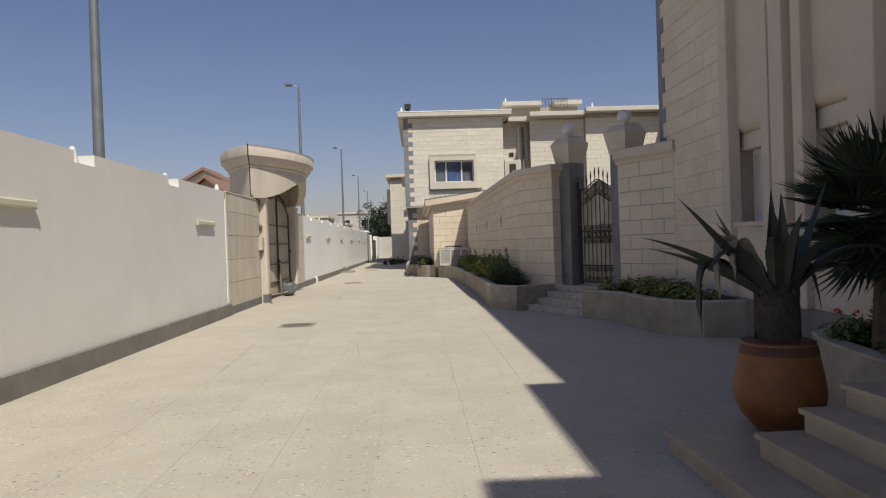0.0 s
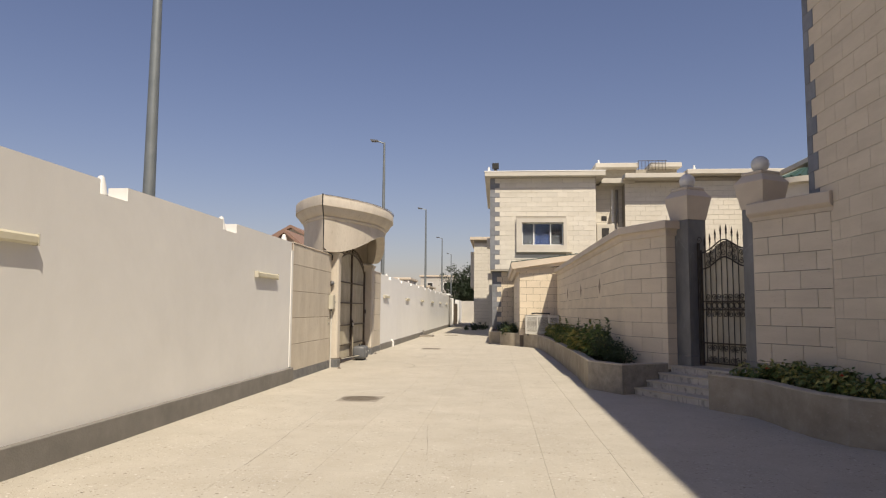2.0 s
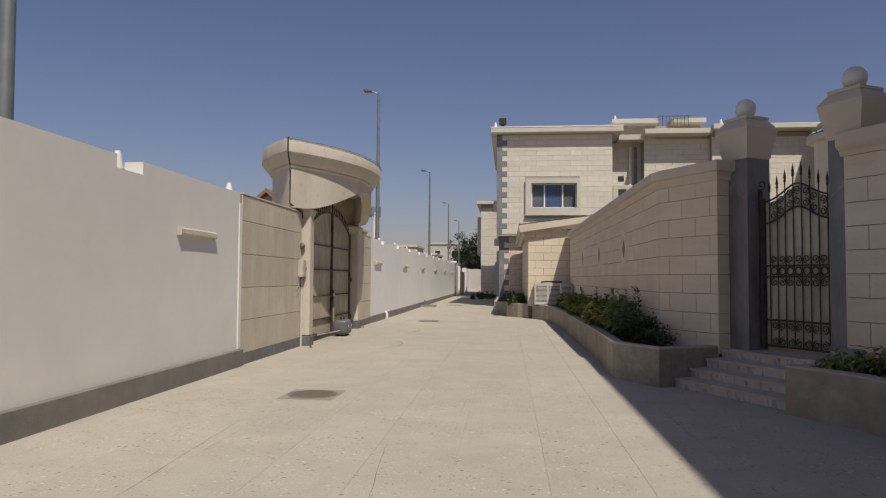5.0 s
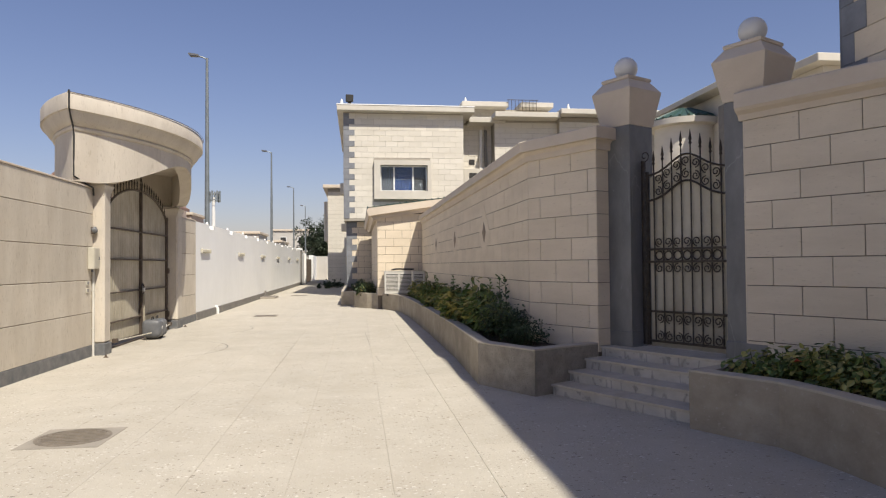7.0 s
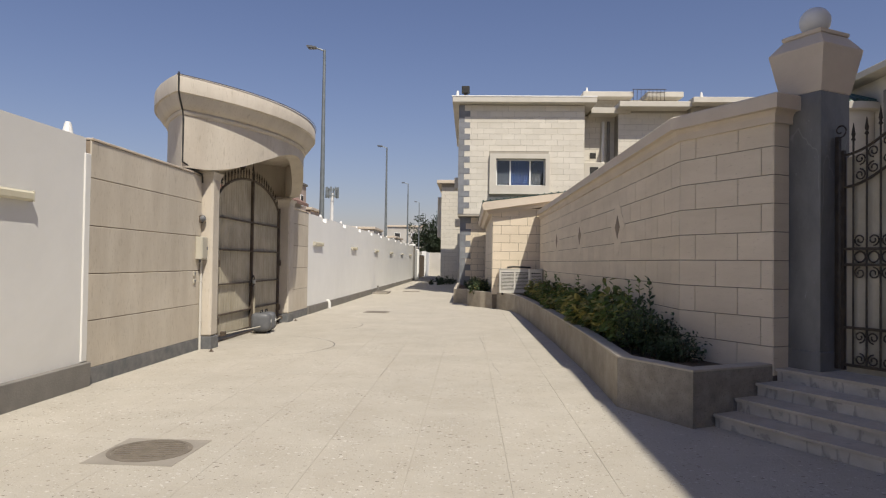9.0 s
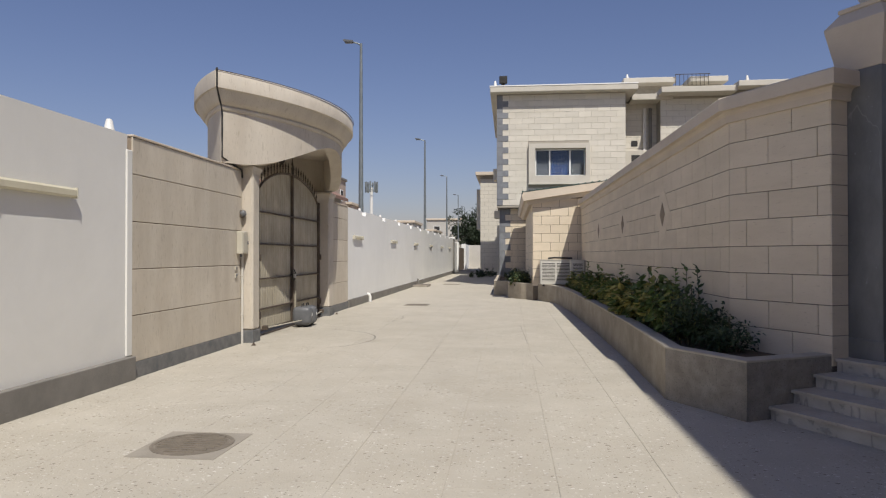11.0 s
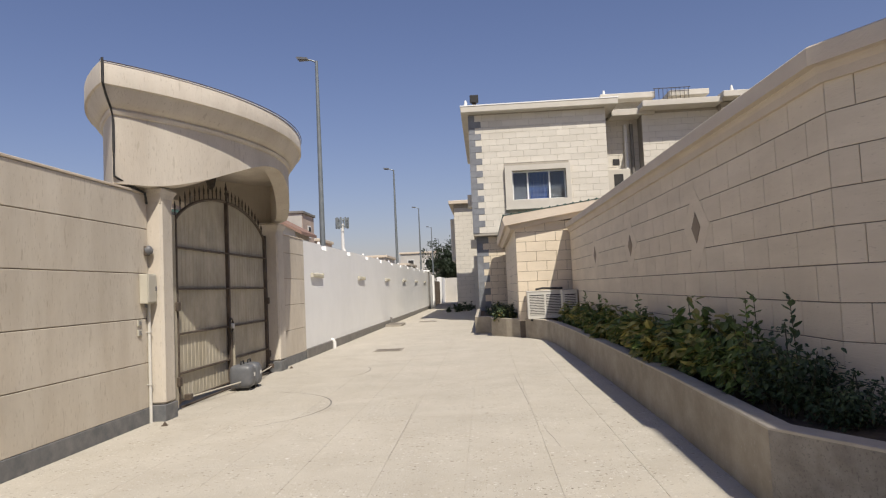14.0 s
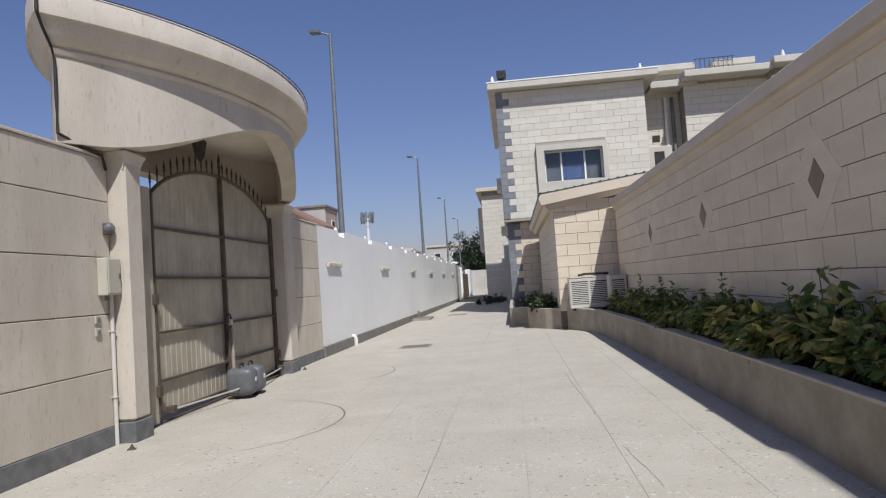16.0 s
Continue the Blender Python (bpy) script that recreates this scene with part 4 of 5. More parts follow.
for y0, y1, out in ((12.52, 12.80, 0.10), (11.28, 11.50, 0.10), (10.78, 11.12, 0.16), (10.44, 10.66, 0.10), (8.95, 9.42, 0.16)):
    solid("trim_pilaster", B(VX - out, VX + 0.1, y0, y1, 0.6, 9.3, bevel=0.012), M_COPING, "smooth cream stone pilaster of the villa", "pilaster")


def bay(y0, y1):
    t = thing("window_bay", (VX, (y0 + y1) / 2, 0), 0, "recessed bay with a bulging stone apron over a white shuttered window", "window", "bays of the villa")
    w = (y1 - y0) / 2 - 0.01
    n = 10
    prof = [(0.41, 3.22)] + [(0.22 - 0.16 * math.sin(k * math.pi / 2 / n), 3.22 + 0.22 * (1 - math.cos(k * math.pi / 2 / n))) for k in range(n + 1)] + [(0.06, 7.19), (0.41, 7.19)]
    part("apron", P(prof, -w, w, "y"), M_COPING, t, smooth=True)
    part("lintel", B(0.16, 0.41, -w, w, 2.95, 3.215, bevel=0.01), M_COPING, t)
    part("sill", B(-0.04, 0.41, -w, w, 1.722, 1.80, bevel=0.01), M_COPING, t)
    fr = part("window_frame", B(0.33, 0.40, -w * 0.85, w * 0.85, 1.80, 2.95), M_FRAME, t)
    part("pane", B(0.315, 0.328, -w * 0.75, -0.03, 1.88, 2.87), M_AC, fr)
    part("pane", B(0.315, 0.328, 0.03, w * 0.75, 1.88, 2.87), M_AC, fr)
    return t


bay(*R1)
bay(*R2)
solid("villa_roof", B(4.17, 13, 2.93, 16.0, VTOP - 0.3, VTOP + 0.02, bevel=0.03), M_COPING, "projecting cream roof slab of the villa", "roof")
solid("villa_roof_porch", B(3.73, 13, -0.1, 2.92, VTOP - 0.3, VTOP + 0.02, bevel=0.03), M_COPING, "projecting cream roof slab over the entrance", "roof")
solid("villa_roof_far", B(2.95, 13, -12, -0.11, VTOP - 0.3, VTOP + 0.02, bevel=0.03), M_COPING, "projecting cream roof slab of the villa", "roof")
# out-of-view porch slab and columns, added to block sky light from steps and plants
solid("unseen_porch_roof", B(2.7, 9, -7, 5.6, 3.6, 3.9, bevel=0.02), M_COPING, "added unseen porch slab that dims sky light at the villa entrance", "roof")
for y in (-6.5, 0.5):
    solid("unseen_porch_column", lathe([(0.25, 0.62), (0.25, 0.75), (0.18, 0.85), (0.17, 3.4), (0.25, 3.5), (0.25, 3.599)], 20, None, (3.0, y, 0)), M_COPING, "round column under the added unseen porch slab", "column")
lo = Vector((GC.x, GC.y)) + Vector((GD.x, GD.y)) * 0.92 - Vector((GI.x, GI.y)) * 0.23
wl = wall_panel("wall_low", (lo.x, lo.y, 0), GRZ, B(0, 1.40, 0.0, 0.3, 0.3, 3.25), M_JOINT, "cream stone block wall between gate pillar and villa")
lay(wl, courses(1.50, 0.45, 3.19, 0.3045, 0.61), M_BRICK, 0.008, 0.014)
part("end_face", B(-0.012, 0.004, -0.012, 0.3, 0.45, 3.2), M_BRICK, wl)
a0 = lo - Vector((GD.x, GD.y)) * 0.05
a1 = a0 + Vector((GD.x, GD.y)) * 1.62
solid("wall_low_coping", sweep([a0, a1], [(-0.34, 3.19), (0.03, 3.19), (0.05, 3.25), (0.10, 3.29), (0.12, 3.32), (0.12, 3.48), (0.10, 3.50), (-0.34, 3.50)]), M_COPING, "moulded cast-stone coping beside the gate pillar", "coping")
vent = thing("floor_vent", (VX - 0.07, 11.2, 0.12), 0, "white slatted vent grille low on the villa wall", "vent")
part("frame", B(-0.03, 0.01, -0.55, 0.55, 0, 0.42, bevel=0.006), M_DARK, vent)
for i in range(15):
    part("slat", B(-0.045, -0.028, -0.5 + i * 0.07, -0.465 + i * 0.07, 0.03, 0.39), M_WHITEPLASTIC, vent)

# ---- annex ----
AY = 34.55
an = thing("annex", (0, 0, 0), 0, "low cream stone annex with green-tiled lean-to roof", "building")
part("wall", P([(0.56, 0.0), (2.5, 0.0), (2.5, 3.78), (0.56, 3.50)], AY, 45.2, "y"), M_JOINT, an)
sd = part("side_facing", B(0, 10.0, -0.003, 0.02, 0.5, 3.4), M_JOINT, an)
sd.matrix_world = pose(0.552, 44.55, 0, 0, 0, -90)
lay(sd, courses(10.0, 0.5, 3.4, 0.29, 0.61), M_BRICK, 0.008, 0.012, joined=True)
fr = part("front_facing", B(0, 1.7, 0.0, 0.02, 0.5, 3.5), M_JOINT, an)
fr.matrix_world = pose(0.545, AY - 0.012, 0, 0, 0, 0)
lay(fr, courses(1.68, 0.5, 3.52, 0.302, 0.61), M_BRICK, 0.01, 0.012)
part("fascia", P([(0.22, 3.42), (3.2, 3.86), (3.2, 4.10), (0.22, 3.72), (0.16, 3.62)], AY - 0.32, 45.0, "y"), M_COPING, an)
part("moulding", P([(0.40, 3.30), (3.2, 3.72), (3.2, 3.87), (0.30, 3.44)], AY - 0.16, 45.0, "y"), M_COPING, an)
for i in range(13):
    u = 0.2 + i * 0.235
    part("roof_tile", T([(u, AY - 0.34, 3.745 + (u - 0.2) * 0.129), (u, 44.9, 3.745 + (u - 0.2) * 0.129)], 0.028, n=6), M_TILE, an)
part("tile_bed", P([(0.18, 3.722), (3.2, 4.104), (3.2, 4.125), (0.18, 3.742)], AY - 0.33, 44.95, "y"), M_TILE, an)


# ---- air conditioners ----
def condenser(x, y, wide, deep, high, n, label, rz=0):
    t = thing("air_conditioner", (x, y, 0.58), rz, label, "air conditioner", "condensers on the planter")
    part("case", B(0, wide, 0.02, deep, 0.0, high, bevel=0.01), M_AC, t)
    pw = (wide - 0.06 * (n + 1)) / n
    for k in range(n):
        x0 = 0.06 + k * (pw + 0.06)
        g = part("grille", B(x0, x0 + pw, 0.012, 0.03, 0.12, high - 0.09), M_DARK, t)
        m = 12
        for j in range(m):
            z = 0.13 + (high - 0.23) * j / m
            part("slat", B(x0, x0 + pw, 0.0, 0.014, z, z + (high - 0.23) / m * 0.55), M_AC, g)
    part("top_lid", B(-0.015, wide + 0.015, 0.005, deep + 0.015, high, high + 0.03, bevel=0.008), M_AC, t)
    for fx in (0.08, wide - 0.14):
        part("foot", B(fx, fx + 0.06, 0.06, deep - 0.06, -0.06, 0.0), M_BLACK, t)
    return t


condenser(0.78, 33.92, 1.04, 0.5, 0.80, 2, "ivory outdoor condenser with two louvred panels beside the annex")
condenser(1.74, 33.22, 0.43, 0.55, 0.80, 1, "ivory outdoor condenser in the wall's shade")
cl = thing("pipe_coil", (1.45, 34.15, 1.41), 0, "dark insulated pipes lying on the condenser", "pipe")
part("pipe", T([(-0.4, 0, 0.04), (-0.2, 0.05, 0.07), (0.1, -0.02, 0.06), (0.4, 0.04, 0.05)], 0.03), M_BLACK, cl)

# ---- house behind the annex ----
HY = 45.0
house = thing("house", (0, 0, 0), 0, "two-storey pale stone house with flat projecting roof and grey quoins", "house")
WX0, WX1, WZ0, WZ1 = 1.03, 3.50, 5.50, 6.86
hw_ = bmesh.new()
box(hw_, -0.86, 5.45, HY, HY + 0.35, 9.6, 9.62)
box(hw_, -0.86, WX0, HY, HY + 0.35, 4.02, 9.6)
box(hw_, WX1, 5.45, HY, HY + 0.35, 4.02, 9.6)
box(hw_, WX0, WX1, HY, HY + 0.35, 4.02, WZ0)
box(hw_, WX0, WX1, HY, HY + 0.35, WZ1, 9.6)
box(hw_, -0.86, -0.5, HY + 0.35, 57.3, 4.02, 9.6)
box(hw_, 5.1, 5.45, HY + 0.35, 57.3, 4.02, 9.6)
box(hw_, -0.5, 5.1, 57.0, 57.3, 4.02, 9.6)
box(hw_, -0.86, 5.45, HY, 57.3, 3.95, 4.02)
box(hw_, -0.74, 5.4, HY + 0.55, 57.3, 0.0, 3.95)
part("wall", hw_, M_JOINTL, house)


hf = part("front_facing", B(0, 6.31, 0.0, 0.0005, 4.03, 4.04), M_JOINTL, house)
hf.matrix_world = pose(-0.86, HY - 0.002, 0, 0, 0, 0)


def split_courses(length, z0, z1, ch, bl, a, b, lo, hi, u0=0.0):
    out = []
    for u, z, l, h in courses(length, z0, z1, ch, bl):
        if z + h > lo + 0.03 and z < hi - 0.03:
            if u < a:
                out.append((u, z, min(l, a - u), h))
            if u + l > b:
                s = max(u, b)
                out.append((s, z, u + l - s, h))
        else:
            out.append((u, z, l, h))
    return [o for o in out if o[2] > 0.05]


lay(hf, [p for p in split_courses(6.31, 4.06, 9.57, 0.29, 0.62, 1.54, 4.52, 5.14, 7.10) if p[0] + p[2] > 0.6], M_BRICKW, 0.008, 0.012)
for r in range(19):
    z = 4.06 + 0.29 * r
    q = new("quoin_block", brick_mesh(0.58 if r % 2 else 0.30, 0.29, M_QUOIN, 0.006, 0.03))
    q.parent = hf
    q.location = (-0.02, 0, z)
hs = part("side_facing", B(0, 12.3, -0.004, 0.02, 4.03, 9.57), M_JOINTL, house)
hs.matrix_world = pose(-0.87, 57.3, 0, 0, 0, -90)
lay(hs, courses(12.3, 4.06, 9.57, 0.29, 0.62), M_BRICKW, 0.012, 0.014, joined=True)
lf = part("lower_facing", B(0, 6.1, -0.004, 0.02, 0.3, 3.9), M_JOINT, house)
lf.matrix_world = pose(-0.74, HY + 0.53, 0, 0, 0, 0)
lay(lf, [p for p in courses(1.35, 0.3, 3.92, 0.30167, 0.61)], M_BRICK, 0.01, 0.014)
for r in range(12):
    q = new("quoin_block", brick_mesh(0.56 if r % 2 else 0.30, 0.30167, M_QUOIN, 0.006, 0.03))
    q.parent = lf
    q.location = (-0.02, 0, 0.3 + 0.30167 * r)
ls = part("lower_side_facing", B(0, 11.7, -0.004, 0.02, 0.3, 3.9), M_JOINTL, house)
ls.matrix_world = pose(-0.75, 57.3, 0, 0, 0, -90)
lay(ls, courses(11.7, 0.3, 3.92, 0.30167, 0.61), M_BRICKW, 0.01, 0.014, joined=True)
part("roof", B(-1.2, 5.97, 44.48, 57.7, 9.62, 9.90, bevel=0.02), M_ROOF, house)
part("roof_edge", B(-1.22, 5.99, 44.46, 57.72, 9.9005, 9.95), M_PAINT2, house)
for z0, z1, out in ((5.5, 6.1, 1.10), (3.5, 3.9, 1.05)):
    part("side_ledge", B(-out, -0.88 if z0 > 4 else -0.76, 46.6, 47.5, z0, z1, bevel=0.02), M_ROOF, house)
# window of the upper floor
wd = new("window_1")
wd.parent = house
sur = bmesh.new()
ox0, ox1, oz0, oz1, out = 0.70, 3.70, 5.14, 7.10, 0.42
for a in ((ox0, WX0, oz0, oz1), (WX1, ox1, oz0, oz1), (WX0, WX1, oz0, WZ0), (WX0, WX1, WZ1, oz1)):
    box(sur, a[0], a[1], HY - out * 0.5, HY + 0.02, a[2], a[3])
part("surround", sur, M_ROOF, wd)
part("window_sill", B(ox0 - 0.02, ox1 + 0.3, HY - out * 0.55, HY + 0.0, oz0 - 0.07, oz0 - 0.003), M_ROOF, wd)
fb = bmesh.new()
for a in ((WX0, WX0 + 0.06, WZ0, WZ1), (WX1 - 0.06, WX1, WZ0, WZ1), (WX0 + 0.06, WX1 - 0.06, WZ0, WZ0 + 0.06), (WX0 + 0.06, WX1 - 0.06, WZ1 - 0.06, WZ1), (1.72, 1.79, WZ0 + 0.06, WZ1 - 0.06), (2.72, 2.79, WZ0 + 0.06, WZ1 - 0.06)):
    box(fb, a[0], a[1], HY + 0.16, HY + 0.22, a[2], a[3])
part("window_frame", fb, M_FRAME, wd)
for x0, x1, mm in ((WX0 + 0.06, 1.72, M_CURTAIN), (1.79, 2.72, M_BLUE), (2.79, WX1 - 0.06, M_CURTAIN)):
    part("curtain", B(x0, x1, HY + 0.26, HY + 0.29, WZ0 + 0.06, WZ1 - 0.06), mm, wd)
    pn = part("pane", B(x0, x1, HY + 0.185, HY + 0.195, WZ0 + 0.06, WZ1 - 0.06), M_GLASS, wd)
    pn.visible_shadow = False
for i in range(6):
    x = 1.85 + i * 0.16
    part("grille_bar", B(x, x + 0.012, HY + 0.205, HY + 0.22, WZ0 + 0.06, WZ1 - 0.06), M_POLE, wd)
for i in range(5):
    z = WZ0 + 0.2 + i * 0.22
    part("grille_bar", B(1.79, 2.72, HY + 0.221, HY + 0.232, z, z + 0.012), M_POLE, wd)

# right-hand wings of the house
wing = thing("house_wing", (0, 0, 0), 0, "pale stone wings of the house with stepped flat roofs", "house")
wb = bmesh.new()
box(wb, 5.46, 7.4, 47.2, 60, 0, 9.55)
box(wb, 7.4, 11.0, 46.3, 60, 0, 9.65)
box(wb, 11.0, 30.0, 45.9, 60, 0, 9.75)
box(wb, 6.5, 11.6, 50.3, 58, 9.65, 11.15)
part("wall", wb, M_JOINTL, wing)
for x0, ln, y, z1 in ((5.46, 1.94, 47.2, 9.5), (7.4, 3.6, 46.3, 9.6), (11.0, 12.0, 45.9, 9.6)):
    f = part("front_facing", B(0, ln, 0, 0.0005, 3.6, 3.61), M_JOINTL, wing)
    f.matrix_world = pose(x0, y - 0.002, 0)
    lay(f, courses(ln, 3.6, 3.6 + 0.295 * 20, 0.295, 0.62), M_BRICKW, 0.012, 0.014, joined=True)
part("roof", B(5.96, 8.0, 46.1, 60, 9.45, 9.75, bevel=0.02), M_ROOF, wing)
part("roof", B(7.25, 10.9, 45.3, 60, 9.62, 9.90, bevel=0.02), M_ROOF, wing)
part("roof", B(10.85, 31.0, 45.0, 60, 9.78, 10.06, bevel=0.02), M_ROOF, wing)
part("penthouse_roof", B(6.1, 8.95, 49.5, 58.6, 11.15, 11.45, bevel=0.02), M_ROOF, wing)
part("penthouse_roof", B(9.7, 11.75, 49.5, 58.6, 11.15, 11.45, bevel=0.02), M_ROOF, wing)
for u in range(9):
    x = 8.9 + u * 0.22
    part("railing_bar", T([(x, 49.4, 10.9), (x, 49.4, 11.55)], 0.015, n=5), M_IRON, wing)
part("railing_rail", T([(8.85, 49.4, 11.55), (10.75, 49.4, 11.55)], 0.02, n=5), M_IRON, wing)
for x in (6.75, 7.05):
    part("drain_pipe", T([(x, 47.05, 0.5), (x, 47.05, 9.2)], 0.085, n=8), M_WHITEPLASTIC if x < 7 else M_PLINTH, wing)
part("vent_opening", B(6.1, 6.42, 47.16, 47.195, 7.25, 7.55), M_DARK, wing)
sw = part("small_window", B(5.75, 6.85, 46.85, 47.19, 5.3, 7.0, bevel=0.02), M_ROOF, wing)
part("pane", B(6.05, 6.5, 46.84, 46.848, 5.6, 6.75), M_DARK, sw)
gv = thing("garden_villa", (0, 0, 0), 0, "cream villa with projecting flat roofs behind the garden gate", "house")
vb2 = bmesh.new()
box(vb2, 17.0, 29, 37.6, 45.6, 0, 9.64)
part("wall", vb2, M_BRICKW, gv)
part("front_wing", B(16.3, 28, 31.5, 36.2, 0, 8.6), M_BRICKW, gv)
part("roof", B(16.2, 30, 36.8, 45.7, 9.65, 9.93, bevel=0.02), M_ROOF, gv)
part("wing_roof", B(15.75, 28.5, 31.0, 36.78, 8.61, 8.9, bevel=0.02), M_ROOF, gv)
for r in range(11):
    part("quoin_block", B(16.27, 16.299, 36.2 - (0.55 if r % 2 else 0.3), 36.22, 4.3 + 0.4 * r, 4.69 + 0.4 * r), M_QUOIN, gv)
# recess shade is put into the colour: grey instead of the villa's pale stone
gb2 = part("bay", B(15.9, 16.98, 37.0, 37.9, 5.2, 8.6, bevel=0.02), M_PLINTH, gv, "window bay with its shade painted in as grey")
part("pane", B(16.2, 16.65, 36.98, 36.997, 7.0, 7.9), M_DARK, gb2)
part("bay_sill", B(15.7, 17.0, 36.6, 37.0, 6.55, 6.8, bevel=0.02), M_ROOF, gv)
part("round_bay", lathe([(1.5, 0), (1.5, 8.3)], 24, None, (16.2, 41.6, 0)), M_BRICKW, gv, "", True)
part("eave", lathe([(1.75, 8.301), (1.85, 8.34), (1.85, 8.62), (1.7, 8.66)], 24, None, (16.2, 41.6, 0)), M_ROOF, gv, "", True)
tr_ = part("tiled_roof", lathe([(1.74, 8.661), (1.72, 8.70), (0.4, 9.3), (0.1, 9.34)], 24, None, (16.2, 41.6, 0)), M_TILE, gv, "green glazed conical roof")
for k in range(26):
    a = k * 2 * math.pi / 26
    part("roof_tile", T([(16.2 + 1.74 * math.cos(a), 41.6 + 1.74 * math.sin(a), 8.70), (16.2 + 0.4 * math.cos(a), 41.6 + 0.4 * math.sin(a), 9.31)], 0.07, 0.03, n=6), M_TILE, tr_)
flood = thing("floodlight", (-0.55, 44.75, 9.95), 0, "black floodlight on the roof corner", "floodlight")
part("head", B(-0.2, 0.2, -0.12, 0.12, 0.16, 0.52, bevel=0.03), M_BLACK, flood)
part("bracket", B(-0.1, 0.1, -0.03, 0.03, 0.0, 0.17), M_IRON, flood)
for x, y, z in ((-0.95, 44.65, 9.95), (6.35, 49.8, 11.45), (11.3, 45.2, 10.06), (16.35, 36.95, 9.93), (15.9, 35.4, 8.9)):
    c = copy_thing(first, pose(x, y, z) @ Matrix.Scale(1.1, 4))

# ---- houses farther along ----
fh = thing("house", (0, 0, 0), 0, "pale stone house farther along the driveway", "house", "houses along the driveway")
part("wall", B(-2.45, 6, 62.5, 84, 0, 7.6), M_JOINTL, fh)
ff = part("front_facing", B(0, 1.7, -0.003, 0.0005, 0.3, 7.4), M_JOINTL, fh)
ff.matrix_world = pose(-2.45, 62.498, 0)
lay(ff, courses(1.7, 0.3, 0.3 + 0.293 * 24, 0.293, 0.62), M_BRICKW, 0.012, 0.014, joined=True)
part("roof", B(-2.8, 6, 62.1, 84.3, 7.6, 7.85, bevel=0.02), M_COPING, fh)
for i in range(3):
    part("side_bay", B(-2.85, -2.46, 65 + i * 6, 68 + i * 6, 3.6, 6.8, bevel=0.03), M_BRICKW, fh)
solid("wall_between", B(-1.1, -0.8, 57.75, 62.05, 0, 3.6), M_BRICKW, "pale stone wall between two houses", "wall")
solid("wall_end", B(-5.3, 3.0, 92, 92.3, 0, 2.75), M_FARWALL, "white painted wall closing the driveway", "wall")
solid("wall_west_end", B(XL - 0.26, XL, 84.6, 92, 0, 2.75), M_PAINT2, "bright white painted boundary wall", "wall")
solid("wall_west_return", B(XL - 0.26, XL, 69.15, 73.3, 0, 2.7), M_PAINT2, "white painted wall beside the far gate", "wall")
fg = thing("sliding_gate", (XL - 0.1, 78.6, 0), 0, "dark closed steel gate in the far boundary wall", "gate")
part("leaf", B(-0.03, 0.03, -4.9, 4.9, 0.05, 2.3), M_IRON, fg)
for i in range(24):
    part("rib", B(0.03, 0.06, -4.8 + i * 0.41, -4.76 + i * 0.41, 0.08, 2.25), M_GATERAIL, fg)
for s in (-1, 1):
    part("post", B(-0.25, 0.25, s * 5.3 - 0.25, s * 5.3 + 0.25, 0, 2.75, bevel=0.02), M_PAINT2, fg)
fp = thing("gate_post", (XL - 0.1, 68.75, 0), 0, "dark weathered post with pale cap at the wall's end", "post")
part("shaft", B(-0.2, 0.2, -0.3, 0.3, 0, 2.95, bevel=0.02), M_PLINTH, fp)
part("cap", B(-0.25, 0.25, -0.35, 0.35, 2.95, 3.12, bevel=0.02), M_PAINT2, fp)


def far_house(x, y, w, d, h, material, label, roof=None):
    t = thing("house", (x, y, 0), 0, label, "house", "houses beyond the boundary wall")
    part("wall", B(-w / 2, w / 2, 0, d, 0, h), material, t)
    part("parapet", B(-w / 2 - 0.2, w / 2 + 0.2, -0.2, d + 0.2, h, h + 0.3, bevel=0.03), M_COPING, t)
    for i in range(max(1, int(w // 3))):
        for z in (1.2, h - 2.4):
            wx = -w / 2 + 1.2 + i * 3
            win = part("window", B(wx, wx + 1.1, -0.06, -0.003, z, z + 1.4), M_FRAME, t)
            part("pane", B(wx + 0.08, wx + 1.02, -0.075, -0.061, z + 0.08, z + 1.32), M_DARK, win)
    for i in range(max(1, int(d // 4))):
        wy = 1.5 + i * 4
        win = part("window", B(w / 2 + 0.003, w / 2 + 0.06, wy, wy + 1.1, h - 2.4, h - 1.0), M_FRAME, t)
        part("pane", B(w / 2 + 0.061, w / 2 + 0.075, wy + 0.08, wy + 1.02, h - 2.32, h - 1.08), M_DARK, win)
    return t


gb = thing("house", (-10.1, 34.3, 0), 0, "small pinkish house with a brown-red gable roof beyond the wall", "house", "houses beyond the boundary wall")
part("wall", P([(-1.3, 0), (1.3, 0), (1.3, 3.95), (0, 5.0), (-1.3, 3.95)], 0, 5, "y"), M_FARPINK, gb)
for s in (-1, 1):
    part("roof_slope", P([(0, 5.05), (0, 5.22), (s * 1.72, 3.82), (s * 1.72, 3.66)], -0.3, 5.3, "y"), M_REDTILE, gb)
arch = [(-0.36, 3.6), (0.36, 3.6)] + [(0.36 * math.cos(k * math.pi / 8), 4.12 + 0.36 * math.sin(k * math.pi / 8)) for k in range(9)]
gw = part("window", P(arch, -0.05, -0.003, "y"), M_TILE, gb, "green-framed arched gable window")
part("pane", P([(p[0] * 0.75, 4.05 + (p[1] - 4.05) * 0.8) for p in arch], -0.062, -0.051, "y"), M_DARK, gw)
fb_ = thing("house", (-18.0, 79, 0), 0, "two-storey house with pale front and tan side beyond the wall", "house", "houses beyond the boundary wall")
part("wall", B(-6.0, -0.05, 0.0, 4.5, 0, 9.55), M_FARWALL, fb_)
part("side_wall", B(-0.049, 0.0, 0.05, 4.5, 0, 9.55), M_FARPINK, fb_)
